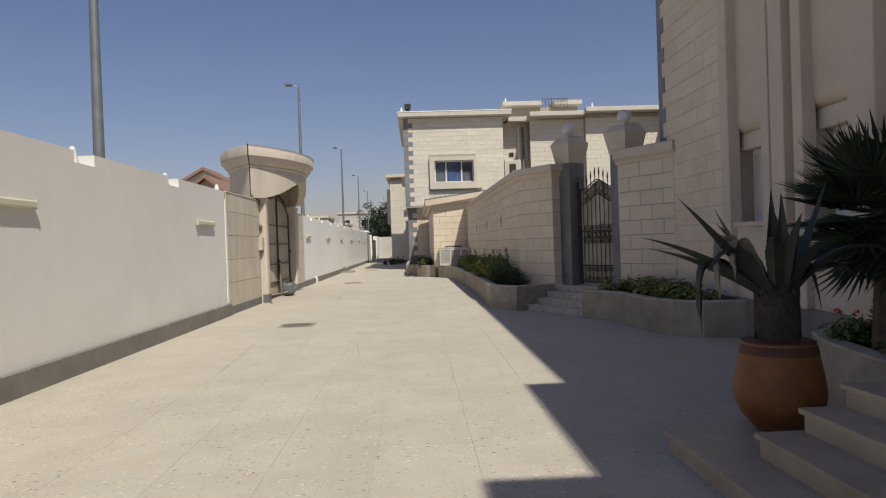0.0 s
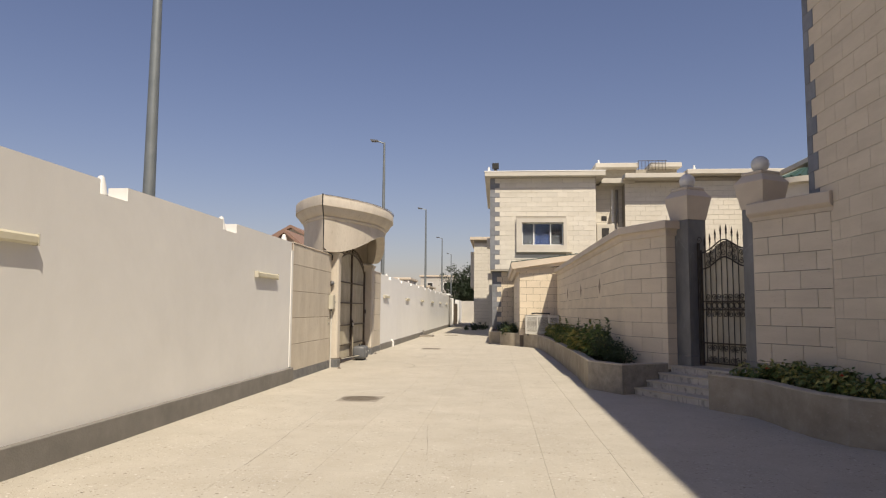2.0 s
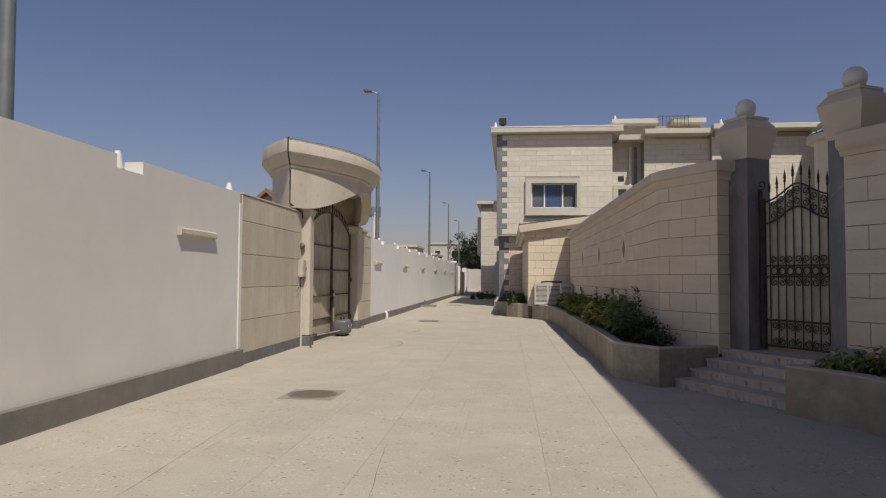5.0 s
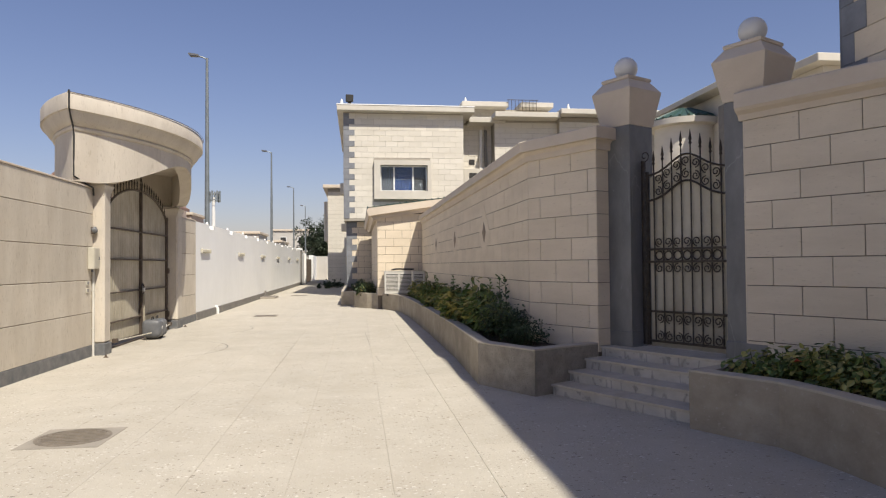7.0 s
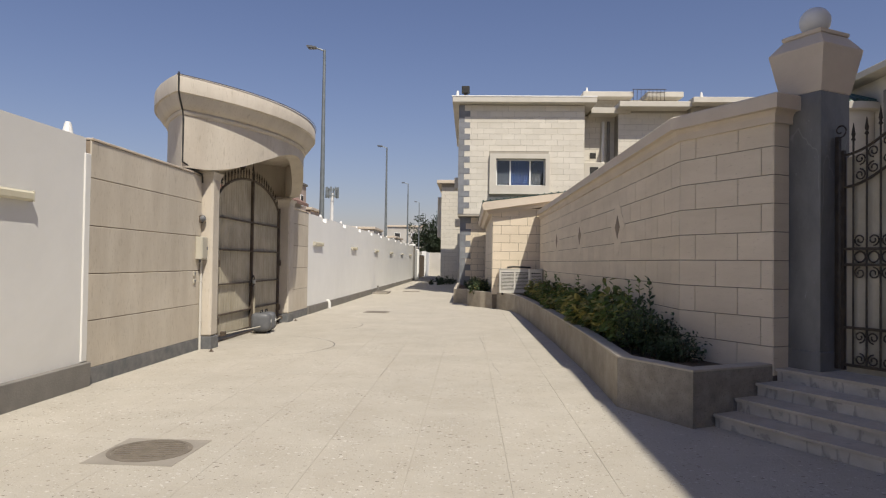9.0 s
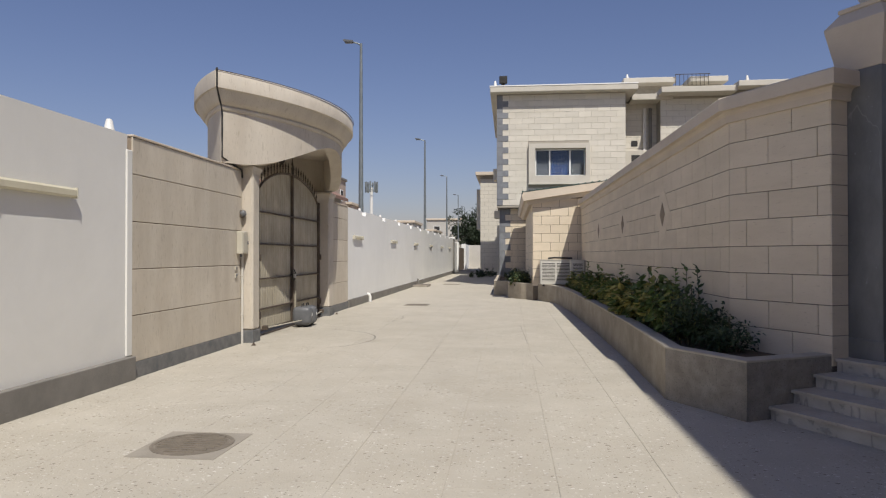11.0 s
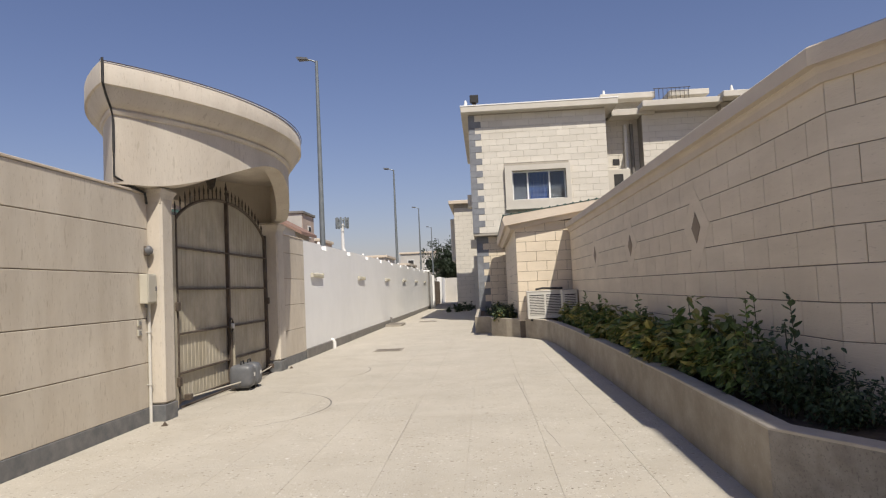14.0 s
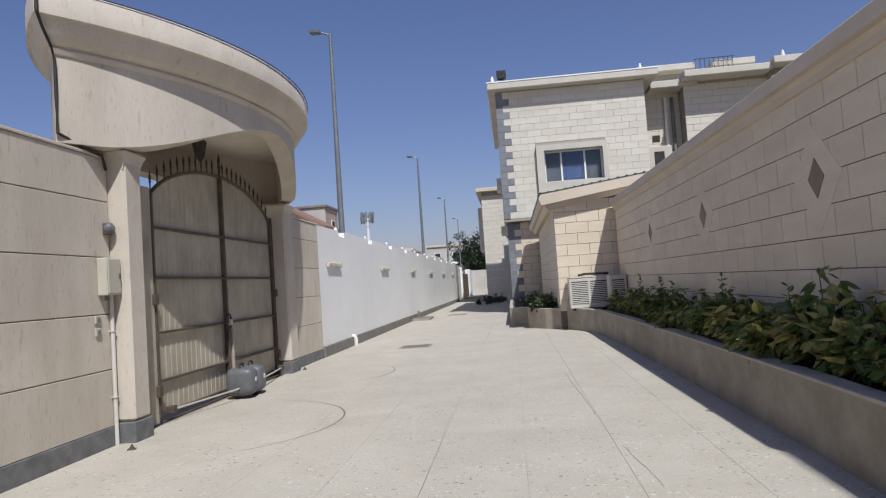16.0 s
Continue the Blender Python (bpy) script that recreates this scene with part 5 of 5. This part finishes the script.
part("parapet", B(-6.1, 0.15, -0.15, 4.7, 9.55, 9.8, bevel=0.03), M_PLINTH, fb_)
fw_ = part("window", B(0.003, 0.06, 2.0, 3.1, 7.3, 8.5), M_FRAME, fb_)
part("pane", B(0.061, 0.07, 2.1, 3.0, 7.4, 8.4), M_DARK, fw_)
rh = thing("house", (-22.0, 73.5, 0), 0, "house with a sloping terracotta roof beyond the wall", "house", "houses beyond the boundary wall")
part("wall", P([(-4.8, 0), (4.8, 0), (4.8, 7.3), (0, 10.0), (-4.8, 7.3)], 0, 4.8, "y"), M_FARWALL, rh)
for s in (-1, 1):
    part("roof_slope", P([(0, 10.05), (0, 10.35), (s * 5.5, 7.25), (s * 5.5, 6.95)], -0.5, 5.0, "y"), M_REDTILE, rh)
far_house(-21.2, 86.5, 6, 6, 7.3, M_FARPINK, "lower tan house behind the pale one")
far_house(-17.0, 97, 9, 8, 5.7, M_FARWALL, "pale flat-roofed house beyond the wall")
far_house(-15.0, 108, 8, 10, 5.0, M_FARWALL, "pale flat-roofed house beyond the wall")
far_house(-17.5, 31, 5, 7, 4.3, M_PAINT2, "white flat-roofed outbuilding beyond the wall")
far_house(-11.5, 128, 6, 10, 7.6, M_FARWALL, "pale two-storey house in the distance")
far_house(3.0, 122, 10, 10, 5.5, M_FARWALL, "pale house behind the end wall")
tw = thing("telecom_mast", (-26.0, 136.5, 0), 0, "white telecom mast with ring of antennas", "mast")
part("mast", T([(0, 0, 0), (0, 0, 14.2)], 0.40, 0.28), M_WHITEPLASTIC, tw)
for k in range(8):
    a = k * math.pi / 4
    part("antenna", B(-0.14, 0.14, -0.10, 0.10, 13.3, 15.3, m=Matrix.Translation((1.1 * math.cos(a), 1.1 * math.sin(a), 0))), M_POLE, tw)
for z in (13.7, 14.8):
    part("ring", T([(1.02 * math.cos(a), 1.02 * math.sin(a), z) for a in [k * math.pi / 6 for k in range(13)]], 0.06), M_POLE, tw)


# ---- plants ----
def leaf_into(bm, p, d, up, l, w, fold=0.25, droop=0.2):
    """A pointed leaf with a fold along its middle."""
    d = d.normalized()
    side = d.cross(up)
    if side.length < 1e-3:
        side = Vector((1, 0, 0))
    side.normalize()
    nrm = side.cross(d)
    tip = p + d * l - nrm * l * droop
    a, e = bm.verts.new(p), bm.verts.new(tip)
    prev = None
    for f, k, lift in ((0.3, 0.46, 0.05), (0.66, 0.40, 0.02)):
        mid = p.lerp(tip, f) + nrm * l * (lift + 0.10 * droop)
        row = [bm.verts.new(mid + side * w * k), bm.verts.new(mid - nrm * w * fold), bm.verts.new(mid - side * w * k)]
        if prev:
            bm.faces.new((prev[0], row[0], row[1], prev[1]))
            bm.faces.new((prev[1], row[1], row[2], prev[2]))
        else:
            bm.faces.new((a, row[0], row[1]))
            bm.faces.new((a, row[1], row[2]))
        prev = row
    bm.faces.new((prev[0], e, prev[1]))
    bm.faces.new((prev[1], e, prev[2]))


def shrub(x, y, z, r, h, seed, label, n=420, leaf=(0.05, 0.10), kinds=(0.72, 0.28), stems=3, group="shrubs in the planters", mats=None, name="shrub"):
    rng = random.Random(seed)
    t = thing(name, (x, y, z), 0, label, "shrub", group)
    m1, m2 = mats or (M_LEAF, M_LEAFY)
    bms = [bmesh.new(), bmesh.new()]
    tips = []
    sb = bmesh.new()
    for i in range(16):
        a = rng.uniform(0, 2 * math.pi)
        rr = r * math.sqrt(rng.random())
        top = Vector((rr * math.cos(a), rr * math.sin(a), h * rng.uniform(0.55, 0.95) * (1.08 - 0.5 * (rr / r) ** 2)))
        base = Vector((rr * 0.45 * math.cos(a), rr * 0.45 * math.sin(a), 0))
        tube(sb, [base, (base + top) / 2 + Vector((rng.uniform(-.04, .04), rng.uniform(-.04, .04), 0)), top], 0.008, 0.004, n=4)
        tips.append((base, top))
    for i in range(stems):
        a = rng.uniform(0, 2 * math.pi)
        rr = r * rng.uniform(0, 0.7)
        base = Vector((rr * math.cos(a), rr * math.sin(a), 0))
        top = base + Vector((rng.uniform(-.08, .08), rng.uniform(-.08, .08), h * rng.uniform(1.08, 1.4)))
        tube(sb, [base, top], 0.007, 0.003, n=4)
        for k in range(13):
            f = 0.5 + 0.5 * (k + rng.random()) / 13
            p = base.lerp(top, f)
            aa = k * 2.4 + rng.uniform(-0.7, 0.7)
            d = Vector((math.cos(aa), math.sin(aa), rng.uniform(0.5, 1.7)))
            l = rng.uniform(0.06, 0.11)
            leaf_into(bms[0], p, d, Vector((rng.gauss(0, .3), rng.gauss(0, .3), 1)), l, l * 0.62)
    for i in range(n):
        b, tp = rng.choice(tips)
        f = rng.uniform(0.3, 1.02)
        p = b.lerp(tp, f) + Vector((rng.gauss(0, 0.05), rng.gauss(0, 0.05), rng.gauss(0, 0.035)))
        p.z = max(0.02, p.z)
        p.x = max(p.x, -0.33 + 0.35 * max(0.0, p.z - 0.3))
        out = Vector((p.x, p.y, 0)).normalized() if p.length > 0.01 else Vector((1, 0, 0))
        d = out * rng.uniform(0.2, 1) + Vector((rng.gauss(0, .6), rng.gauss(0, .6), rng.uniform(-0.7, 0.45)))
        l = rng.uniform(*leaf)
        leaf_into(bms[0 if rng.random() < kinds[0] else 1], p, d, Vector((rng.gauss(0, .3), rng.gauss(0, .3), 1)), l, l * rng.uniform(0.5, 0.72), 0.2, rng.uniform(0.1, 0.45))
    part("branchwork", sb, M_STEM, t)
    part("foliage", bms[0], m1, t)
    if len(bms[1].faces):
        part("pale_foliage", bms[1], m2, t, "yellow-green variegated leaves")
    return t


S = "leafy green shrub with yellow variegated leaves in the planter"
SG = "dense dark green shrub in the planter"
ZS = 0.46
rng = random.Random(5)
for i, (y, kind) in enumerate(((18.72, "s"), (19.2, "d"), (19.9, "g"), (20.5, "g"), (21.1, "v"), (21.8, "V"), (22.4, "v"), (23.1, "v"), (23.9, "v"), (24.7, "g"), (25.5, "v"), (26.4, "v"), (27.3, "v"), (28.2, "g"), (29.1, "v"), (30.0, "v"), (31.0, "v"), (32.1, "v"))):
    x = 1.93 + rng.uniform(-0.05, 0.05) + (0.12 if y < 19 else 0)
    if kind == "s":
        shrub(x + 0.1, y, ZS, 0.32, 0.46, 39, "small dark fine-leaved shrub near the planter's corner", 1000, (0.03, 0.055), (1.0, 0.0), 0, mats=(M_LEAFD, M_LEAF))
    elif kind == "d":
        shrub(x, y, ZS, 0.40, 0.84 if y > 19 else 0.60, 40 + i, SG, 1100, (0.04, 0.07), (1.0, 0.0), 1, mats=(M_LEAFD, M_LEAF))
    elif kind == "g":
        shrub(x, y, ZS, 0.40, 0.78, 40 + i, "green shrub with upright leafy stems in the planter", 700, (0.06, 0.12), (0.85, 0.15), 1)
    else:
        big = kind == "V"
        shrub(x, y, ZS, 0.40, 0.98 if big else 0.70, 40 + i, S, 560, (0.11, 0.20) if y < 26 else (0.09, 0.16), (0.5, 0.5), 0 if i % 3 else 1)
for i, (x, y) in enumerate(((0.05, 36.2), (0.1, 37.4), (-0.1, 38.8), (0.15, 35.7))):
    shrub(x, y, ZS, 0.46, 0.66, 80 + i, SG, 380, (0.07, 0.12), (0.85, 0.15), 0, mats=(M_LEAFD, M_LEAFY))
for i, (x, y) in enumerate(((3.75, 15.45), (3.98, 15.05), (4.05, 14.55), (4.08, 14.0), (4.1, 13.4), (4.35, 15.3), (4.45, 14.3), (4.3, 12.9))):
    sh = shrub(x, y, ZS, 0.36, 0.38, 100 + i, "low yellow-green hedge plant in the curved planter", 600, (0.06, 0.10), (0.6, 0.4), 0)
    fb2 = bmesh.new()
    rr = random.Random(200 + i)
    for k in range(1 if i in (1, 4) else 0):
        c = Vector((rr.uniform(-.28, .1), rr.uniform(-.25, .25), rr.uniform(0.27, 0.36)))
        for j in range(14):
            leaf_into(fb2, c, Vector((rr.gauss(0, 1), rr.gauss(0, 1), rr.uniform(0.1, 1))), Vector((0, 0, 1)), 0.035, 0.02)
    if len(fb2.faces):
        part("flowers", fb2, M_FLOWER, sh, "orange-red flower cluster")
for i, (x, y) in enumerate(((3.95, 8.1), (3.85, 7.3), (3.8, 6.5), (4.35, 7.6))):
    sh = shrub(x, y, ZS, 0.34, 0.36, 120 + i, "green plant with red flowers under the palm", 420, (0.06, 0.10), (0.9, 0.1), 1)
    fb2 = bmesh.new()
    rr = random.Random(300 + i)
    for k in range(5):
        c = Vector((rr.uniform(-.28, .2), rr.uniform(-.25, .25), rr.uniform(0.28, 0.42)))
        for j in range(12):
            leaf_into(fb2, c, Vector((rr.gauss(0, 1), rr.gauss(0, 1), rr.uniform(0.1, 1))), Vector((0, 0, 1)), 0.04, 0.024)
    part("flowers", fb2, M_FLOWER, sh, "red flower clusters")


# ---- potted agave ----
PX, PY, PZ = 2.34, 6.76, 0.155
pot = thing("plant_pot", (PX, PY, PZ), 0, "large round-bellied orange terracotta pot on the step", "plant pot")
part("body", lathe([(0.15, 0.0), (0.185, 0.02), (0.265, 0.11), (0.312, 0.21), (0.322, 0.27), (0.312, 0.37), (0.288, 0.50), (0.258, 0.65), (0.24, 0.655), (0.235, 0.57)], 40), M_TERRA, pot, smooth=True)
part("neck_band", lathe([(0.277, 0.57), (0.275, 0.59), (0.256, 0.652), (0.256, 0.660), (0.236, 0.664)], 40), M_TERRADARK, pot, "dark brown glazed neck", True)
for k in range(6):
    a = k * math.pi / 3 + 0.5
    ob = part("drip_ornament", P([(-0.06, 0.60), (0.06, 0.60), (0.035, 0.53), (0.0, 0.47), (-0.035, 0.53)], -0.012, 0.008, "y"), M_TERRADARK, pot)
    ob.matrix_local = pose(0.296 * math.cos(a), 0.296 * math.sin(a), 0.0, -10, 0, math.degrees(a) + 90)
part("soil", lathe([(0.232, 0.58), (0.232, 0.60)], 24), M_SOIL, pot)

ag = thing("agave", (PX, PY, PZ + 0.60), 0, "large grey-green agave with sharp drooping leaves in the pot", "plant")
tb = bmesh.new()
lathe([(0.14, 0), (0.15, 0.1), (0.155, 0.25), (0.15, 0.4), (0.11, 0.46)], 18, tb)
part("trunk", tb, M_AGTRUNK, ag, smooth=True)
sc = bmesh.new()
for k in range(90):
    a = k * 2.4
    z = 0.03 + 0.4 * k / 90
    leaf_into(sc, Vector((0.142 * math.cos(a), 0.142 * math.sin(a), z)), Vector((math.cos(a) * 0.35, math.sin(a) * 0.35, 1)), Vector((math.cos(a), math.sin(a), 0)), 0.10, 0.07)
part("bark", sc, M_AGTRUNK, ag)["kind"] = "stuff"


def blade(bm, line, width):
    """A long channelled leaf with toothed edges along a bent line."""
    n = 26
    up = Vector((0, 0, 1))
    pts = []
    k = len(line) - 1
    for i in range(n + 1):
        f = i / n
        q = [Vector(p) for p in line]
        while len(q) > 1:
            q = [a.lerp(b, f) for a, b in zip(q, q[1:])]
        pts.append(q[0])
    rows = []
    for i, p in enumerate(pts):
        f = i / n
        d = (pts[min(i + 1, n)] - pts[max(i - 1, 0)]).normalized()
        side = d.cross(up)
        side = side.normalized() if side.length > 0.05 else Vector((1, 0, 0))
        nr = side.cross(d)
        w = width * (0.7 + 0.75 * f if f < 0.4 else (1 - f) / 0.6 * 0.99 + 0.01) * 0.5 * (1.05 if i % 2 else 0.97)
        rows.append([bm.verts.new(p + side * w + nr * w * 0.45), bm.verts.new(p - nr * w * 0.1), bm.verts.new(p - side * w + nr * w * 0.45), bm.verts.new(p - nr * w * 0.35)])
    for r0, r1 in zip(rows, rows[1:]):
        for k in range(4):
            bm.faces.new((r0[k], r0[(k + 1) % 4], r1[(k + 1) % 4], r1[k]))


# direction, reach, rise, belly and kind of each leaf
for az, reach, rise, belly in ((182, 1.03, 0.46, 0.06), (172, 0.92, 0.37, 0.05), (188, 0.78, 0.74, 0.02), (165, 0.42, 0.66, 0.0), (200, 0.66, 0.18, 0.24), (262, 0.14, 0.76, 0.0), (75, 0.08, 0.80, 0.0), (8, 0.46, 0.88, -0.04), (350, 0.76, 0.32, 0.14), (5, 0.72, 0.05, 0.18), (30, 0.5, 0.45, 0.10), (310, 0.45, 0.42, 0.12), (240, 0.42, 0.42, 0.14), (120, 0.5, 0.55, 0.05), (95, 0.6, 0.35, 0.1), (60, 0.55, 0.6, 0.05), (278, 0.3, 0.60, 0.06), (335, 0.3, -0.15, 0.30)):
    a = radians(az)
    e = Vector((math.cos(a), math.sin(a), 0))
    b0 = e * 0.11 + Vector((0, 0, 0.40))
    tip = e * reach + Vector((0, 0, 0.40 + rise))
    bm = bmesh.new()
    blade(bm, [b0, b0.lerp(tip, 0.5) + Vector((0, 0, belly * 2)), tip], 0.125)
    part("leaf", bm, M_AGAVE, ag)
for az, reach, rise, hang, mm, lab in ((186, 0.38, 0.44, 0.52, M_DRYLEAF, "pale withered folded leaf"), (196, 0.30, 0.38, 0.26, M_DRYLEAF, "pale withered folded leaf"), (180, 0.50, 0.25, 0.55, M_AGAVE, "")):
    a = radians(az)
    e = Vector((math.cos(a), math.sin(a), 0))
    b0 = e * 0.11 + Vector((0, 0, 0.42))
    knee = e * reach + Vector((0, 0, 0.40 + rise))
    bm = bmesh.new()
    blade(bm, [b0, knee + Vector((0, 0, 0.1)), knee + e * 0.10 + Vector((0, 0, 0.18)), knee + e * 0.10 - Vector((0, 0, hang * 0.5)), knee + e * 0.07 - Vector((0, 0, hang))], 0.13)
    part("leaf", bm, mm, ag, lab)


# ---- fan palm ----
def fan_palm(x, y, z, h, seed):
    t = thing("fan_palm", (x, y, z), 0, "fan palm with dark stiff fronds in the rounded planter", "palm tree")
    rngp = random.Random(seed)
    part("trunk", T([(0, 0, 0), (0.02, 0, h * 0.5), (0.0, 0.02, h)], 0.15, 0.11, n=10), M_BARK, t)
    for k in range(42):
        a = k * 2.399
        el = -1.2 + 2.45 * (k / 41) + rngp.uniform(-0.1, 0.1)
        L = rngp.uniform(0.28, 0.5)
        d = Vector((math.cos(a) * math.cos(el), math.sin(a) * math.cos(el), math.sin(el)))
        side = Vector((-math.sin(a), math.cos(a), 0))
        nr = side.cross(d)
        fr_ = bmesh.new()
        b0 = Vector((0, 0, h - 0.05))
        hub = b0 + d * L
        tube(fr_, [b0, hub], 0.012, 0.008, n=5)
        for j in range(25):
            th = (j / 24 - 0.5) * 4.3
            dd = d * math.cos(th) + side * math.sin(th)
            leaf_into(fr_, hub, dd + nr * 0.1, nr, rngp.uniform(0.5, 0.62), 0.045, 0.3, 0.12)
        part("frond", fr_, M_TREE, t)
    return t


fan_palm(3.90, 7.75, 0.46, 1.36, 7)


# ---- trees at the end of the driveway ----
def tree(x, y, h, r, seed):
    t = thing("tree", (x, y, 0), 0, "dark green leafy tree at the end of the driveway", "tree", "trees at the end of the driveway")
    rngt = random.Random(seed)
    tb = bmesh.new()
    tube(tb, [(0, 0, 0), (0.1, 0, h * 0.3), (0, 0.1, h * 0.6)], 0.28, 0.14, n=8)
    ends = []
    for k in range(9):
        a = k * 2.4
        z0 = h * (0.3 + 0.035 * k)
        e = Vector((r * 0.75 * math.cos(a), r * 0.75 * math.sin(a), z0 + h * 0.28))
        tube(tb, [(0, 0.03, z0), (e.x * 0.5, e.y * 0.5, z0 + h * 0.16), e], 0.10, 0.03, n=6)
        ends.append(e)
    ends.append(Vector((0, 0, h * 0.85)))
    part("trunk", tb, M_BARK, t)
    cb = bmesh.new()
    for k in range(95):
        e = rngt.choice(ends)
        c = e + Vector((rngt.gauss(0, r * 0.32), rngt.gauss(0, r * 0.32), rngt.gauss(0, h * 0.11)))
        cr = rngt.uniform(0.35, 0.8)
        for j in range(34):
            v = Vector((rngt.gauss(0, 1), rngt.gauss(0, 1), rngt.gauss(0, 0.8)))
            leaf_into(cb, c + v * cr * 0.5, v + Vector((0, 0, 0.2)), Vector((0, 0, 1)), rngt.uniform(0.22, 0.4), 0.2)
    part("crown", cb, M_TREE, t)
    return t


tree(-6.6, 118, 8.6, 2.5, 11)
tree(-5.4, 110, 6.5, 2.0, 12)
tree(-4.2, 104, 5.0, 1.6, 13)
for i, (x, y) in enumerate(((-2.6, 58.5), (-1.9, 59.5))):
    shrub(x, y, 0.0, 0.7, 0.7, 150 + i, "low dark shrub at the foot of the far house", 260, (0.12, 0.2), (1, 0), 0, mats=(M_LEAFD, M_LEAF))
# ---- covers and marks on the driveway ----
mh = thing("manhole_cover", (-2.88, 16.22, 0.001), 0, "round cast-iron manhole cover in a cement patch", "manhole cover")
part("patch", P([(-0.37, -0.40), (0.36, -0.41), (0.38, 0.36), (-0.36, 0.37)], -0.01, 0.002), M_STAIN, mh)
part("frame_ring", lathe([(0.335, -0.01), (0.335, 0.006), (0.30, 0.006), (0.30, -0.01)], 32), M_IRONCOVER, mh)
part("lid", lathe([(0.295, -0.01), (0.295, 0.004), (0.28, 0.006)], 32), M_IRONCOVER, mh)
for k in range(9):
    w = math.sqrt(max(0, 0.27 ** 2 - ((k - 4) * 0.06) ** 2))
    part("rib", B(-w, w, (k - 4) * 0.06 - 0.012, (k - 4) * 0.06 + 0.012, 0.004, 0.011), M_IRONCOVER, mh)
for x, y, w, d, hh in ((-3.15, 32.0, 0.75, 0.75, 0.012), (-3.35, 47.1, 0.9, 0.6, 0.012), (-4.62, 44.6, 0.72, 1.6, 0.09)):
    c = thing("drain_cover", (x, y, 0), 0, "square concrete inspection cover in the driveway", "drain cover", "inspection covers")
    part("frame", B(-w / 2, w / 2, -d / 2, d / 2, -0.012, hh, bevel=0.004), M_STAIN, c)
    part("lid", B(-w / 2 + 0.06, w / 2 - 0.06, -d / 2 + 0.06, d / 2 - 0.06, hh, hh + 0.006), M_IRONCOVER, c)


def arc_mark(x, y, radius, a0, a1):
    n = 36
    bm = bmesh.new()
    prev = None
    for i in range(n + 1):
        a = a0 + (a1 - a0) * i / n
        w = 0.012 * math.sin(math.pi * (i + 0.3) / (n + 0.6))
        d = Vector((math.cos(a), math.sin(a)))
        p, q = Vector((x, y)) + d * (radius - w), Vector((x, y)) + d * (radius + w)
        row = (bm.verts.new((p.x, p.y, 0.0015)), bm.verts.new((q.x, q.y, 0.0015)))
        if prev:
            bm.faces.new((prev[0], prev[1], row[1], row[0]))
        prev = row
    solid("floor_scratch", bm, M_PLINTH, "curved scrape left on the paving by the swinging gate leaf", "scratch", "structure")


arc_mark(-4.42, 23.3, 1.64, 1.5, -1.1)
arc_mark(-4.42, 27.5, 1.52, 0.6, -0.8)


def crack(pts, w):
    bm = bmesh.new()
    rng2 = random.Random(len(pts))
    prev = None
    for k in range(len(pts) - 1):
        (xa, ya), (xb, yb) = pts[k], pts[k + 1]
        for i in range(13 if k == len(pts) - 2 else 12):
            f = i / 12
            x, y = xa + (xb - xa) * f + rng2.gauss(0, 0.005), ya + (yb - ya) * f
            ww = 0.5 * w * rng2.uniform(0.3, 1.3)
            a, b = bm.verts.new((x - ww, y, 0.0015)), bm.verts.new((x + ww, y, 0.0015))
            if prev:
                bm.faces.new((prev[0], prev[1], b, a))
            prev = (a, b)
    solid("floor_crack", bm, M_PLINTH, "thin dark crack in the driveway paving", "crack", "structure")


crack([(-0.02, 26.3), (0.06, 22.9)], 0.009)
crack([(0.12, 21.6), (0.22, 20.4)], 0.006)
crack([(-1.5, 24.5), (-1.47, 20.2)], 0.004)
crack([(-3.2, 14.6), (-3.0, 10.9)], 0.006)
crack([(-1.4, 13.6), (-1.2, 11.6)], 0.006)

# ---- driveway slabs ----
SW, SL = 0.77, 1.16
SLABS = {}
far = bmesh.new()
for i in range(-6, 13):
    for j in range(-6, 76):
        x0, y0 = -0.70 + i * SW, 0.3 + j * SL
        x1, y1 = x0 + SW, y0 + SL
        x0 = max(x0, XL + 0.03)
        if x1 > 7.9 or x1 - x0 < 0.05:
            continue
        near = x0 < 1.5 and 4.5 < y0 < 35
        if x1 > 4.6 and y0 > 16:
            continue
        if x0 > 1.5 and y0 > 20:
            continue
        if near:
            key = (round(x1 - x0, 3), round(y1 - y0, 3))
            if key not in SLABS:
                bm = bmesh.new()
                g = 0.001
                w, d = key
                lo = [bm.verts.new(p) for p in ((g, g, -0.013), (w - g, g, -0.013), (w - g, d - g, -0.013), (g, d - g, -0.013))]
                mi = [bm.verts.new(p) for p in ((g, g, -0.002), (w - g, g, -0.002), (w - g, d - g, -0.002), (g, d - g, -0.002))]
                hi = [bm.verts.new(p) for p in ((g + 0.0006, g + 0.0006, 0), (w - g - 0.0006, g + 0.0006, 0), (w - g - 0.0006, d - g - 0.0006, 0), (g + 0.0006, d - g - 0.0006, 0))]
                for a, b in ((lo, mi), (mi, hi)):
                    for k in range(4):
                        bm.faces.new((a[k], a[(k + 1) % 4], b[(k + 1) % 4], b[k]))
                bm.faces.new(hi)
                SLABS[key] = mesh_of(bm, M_SLAB, "slab")
            ob = new("paving_slab", SLABS[key])
            ob.parent = drive
            ob.location = (x0, y0, 0)
        else:
            box(far, x0 + 0.001, x1 - 0.001, y0 + 0.001, y1 - 0.001, -0.013, 0.0)
ob = part("paving", far, M_SLAB, drive)
ob["kind"] = "stuff"
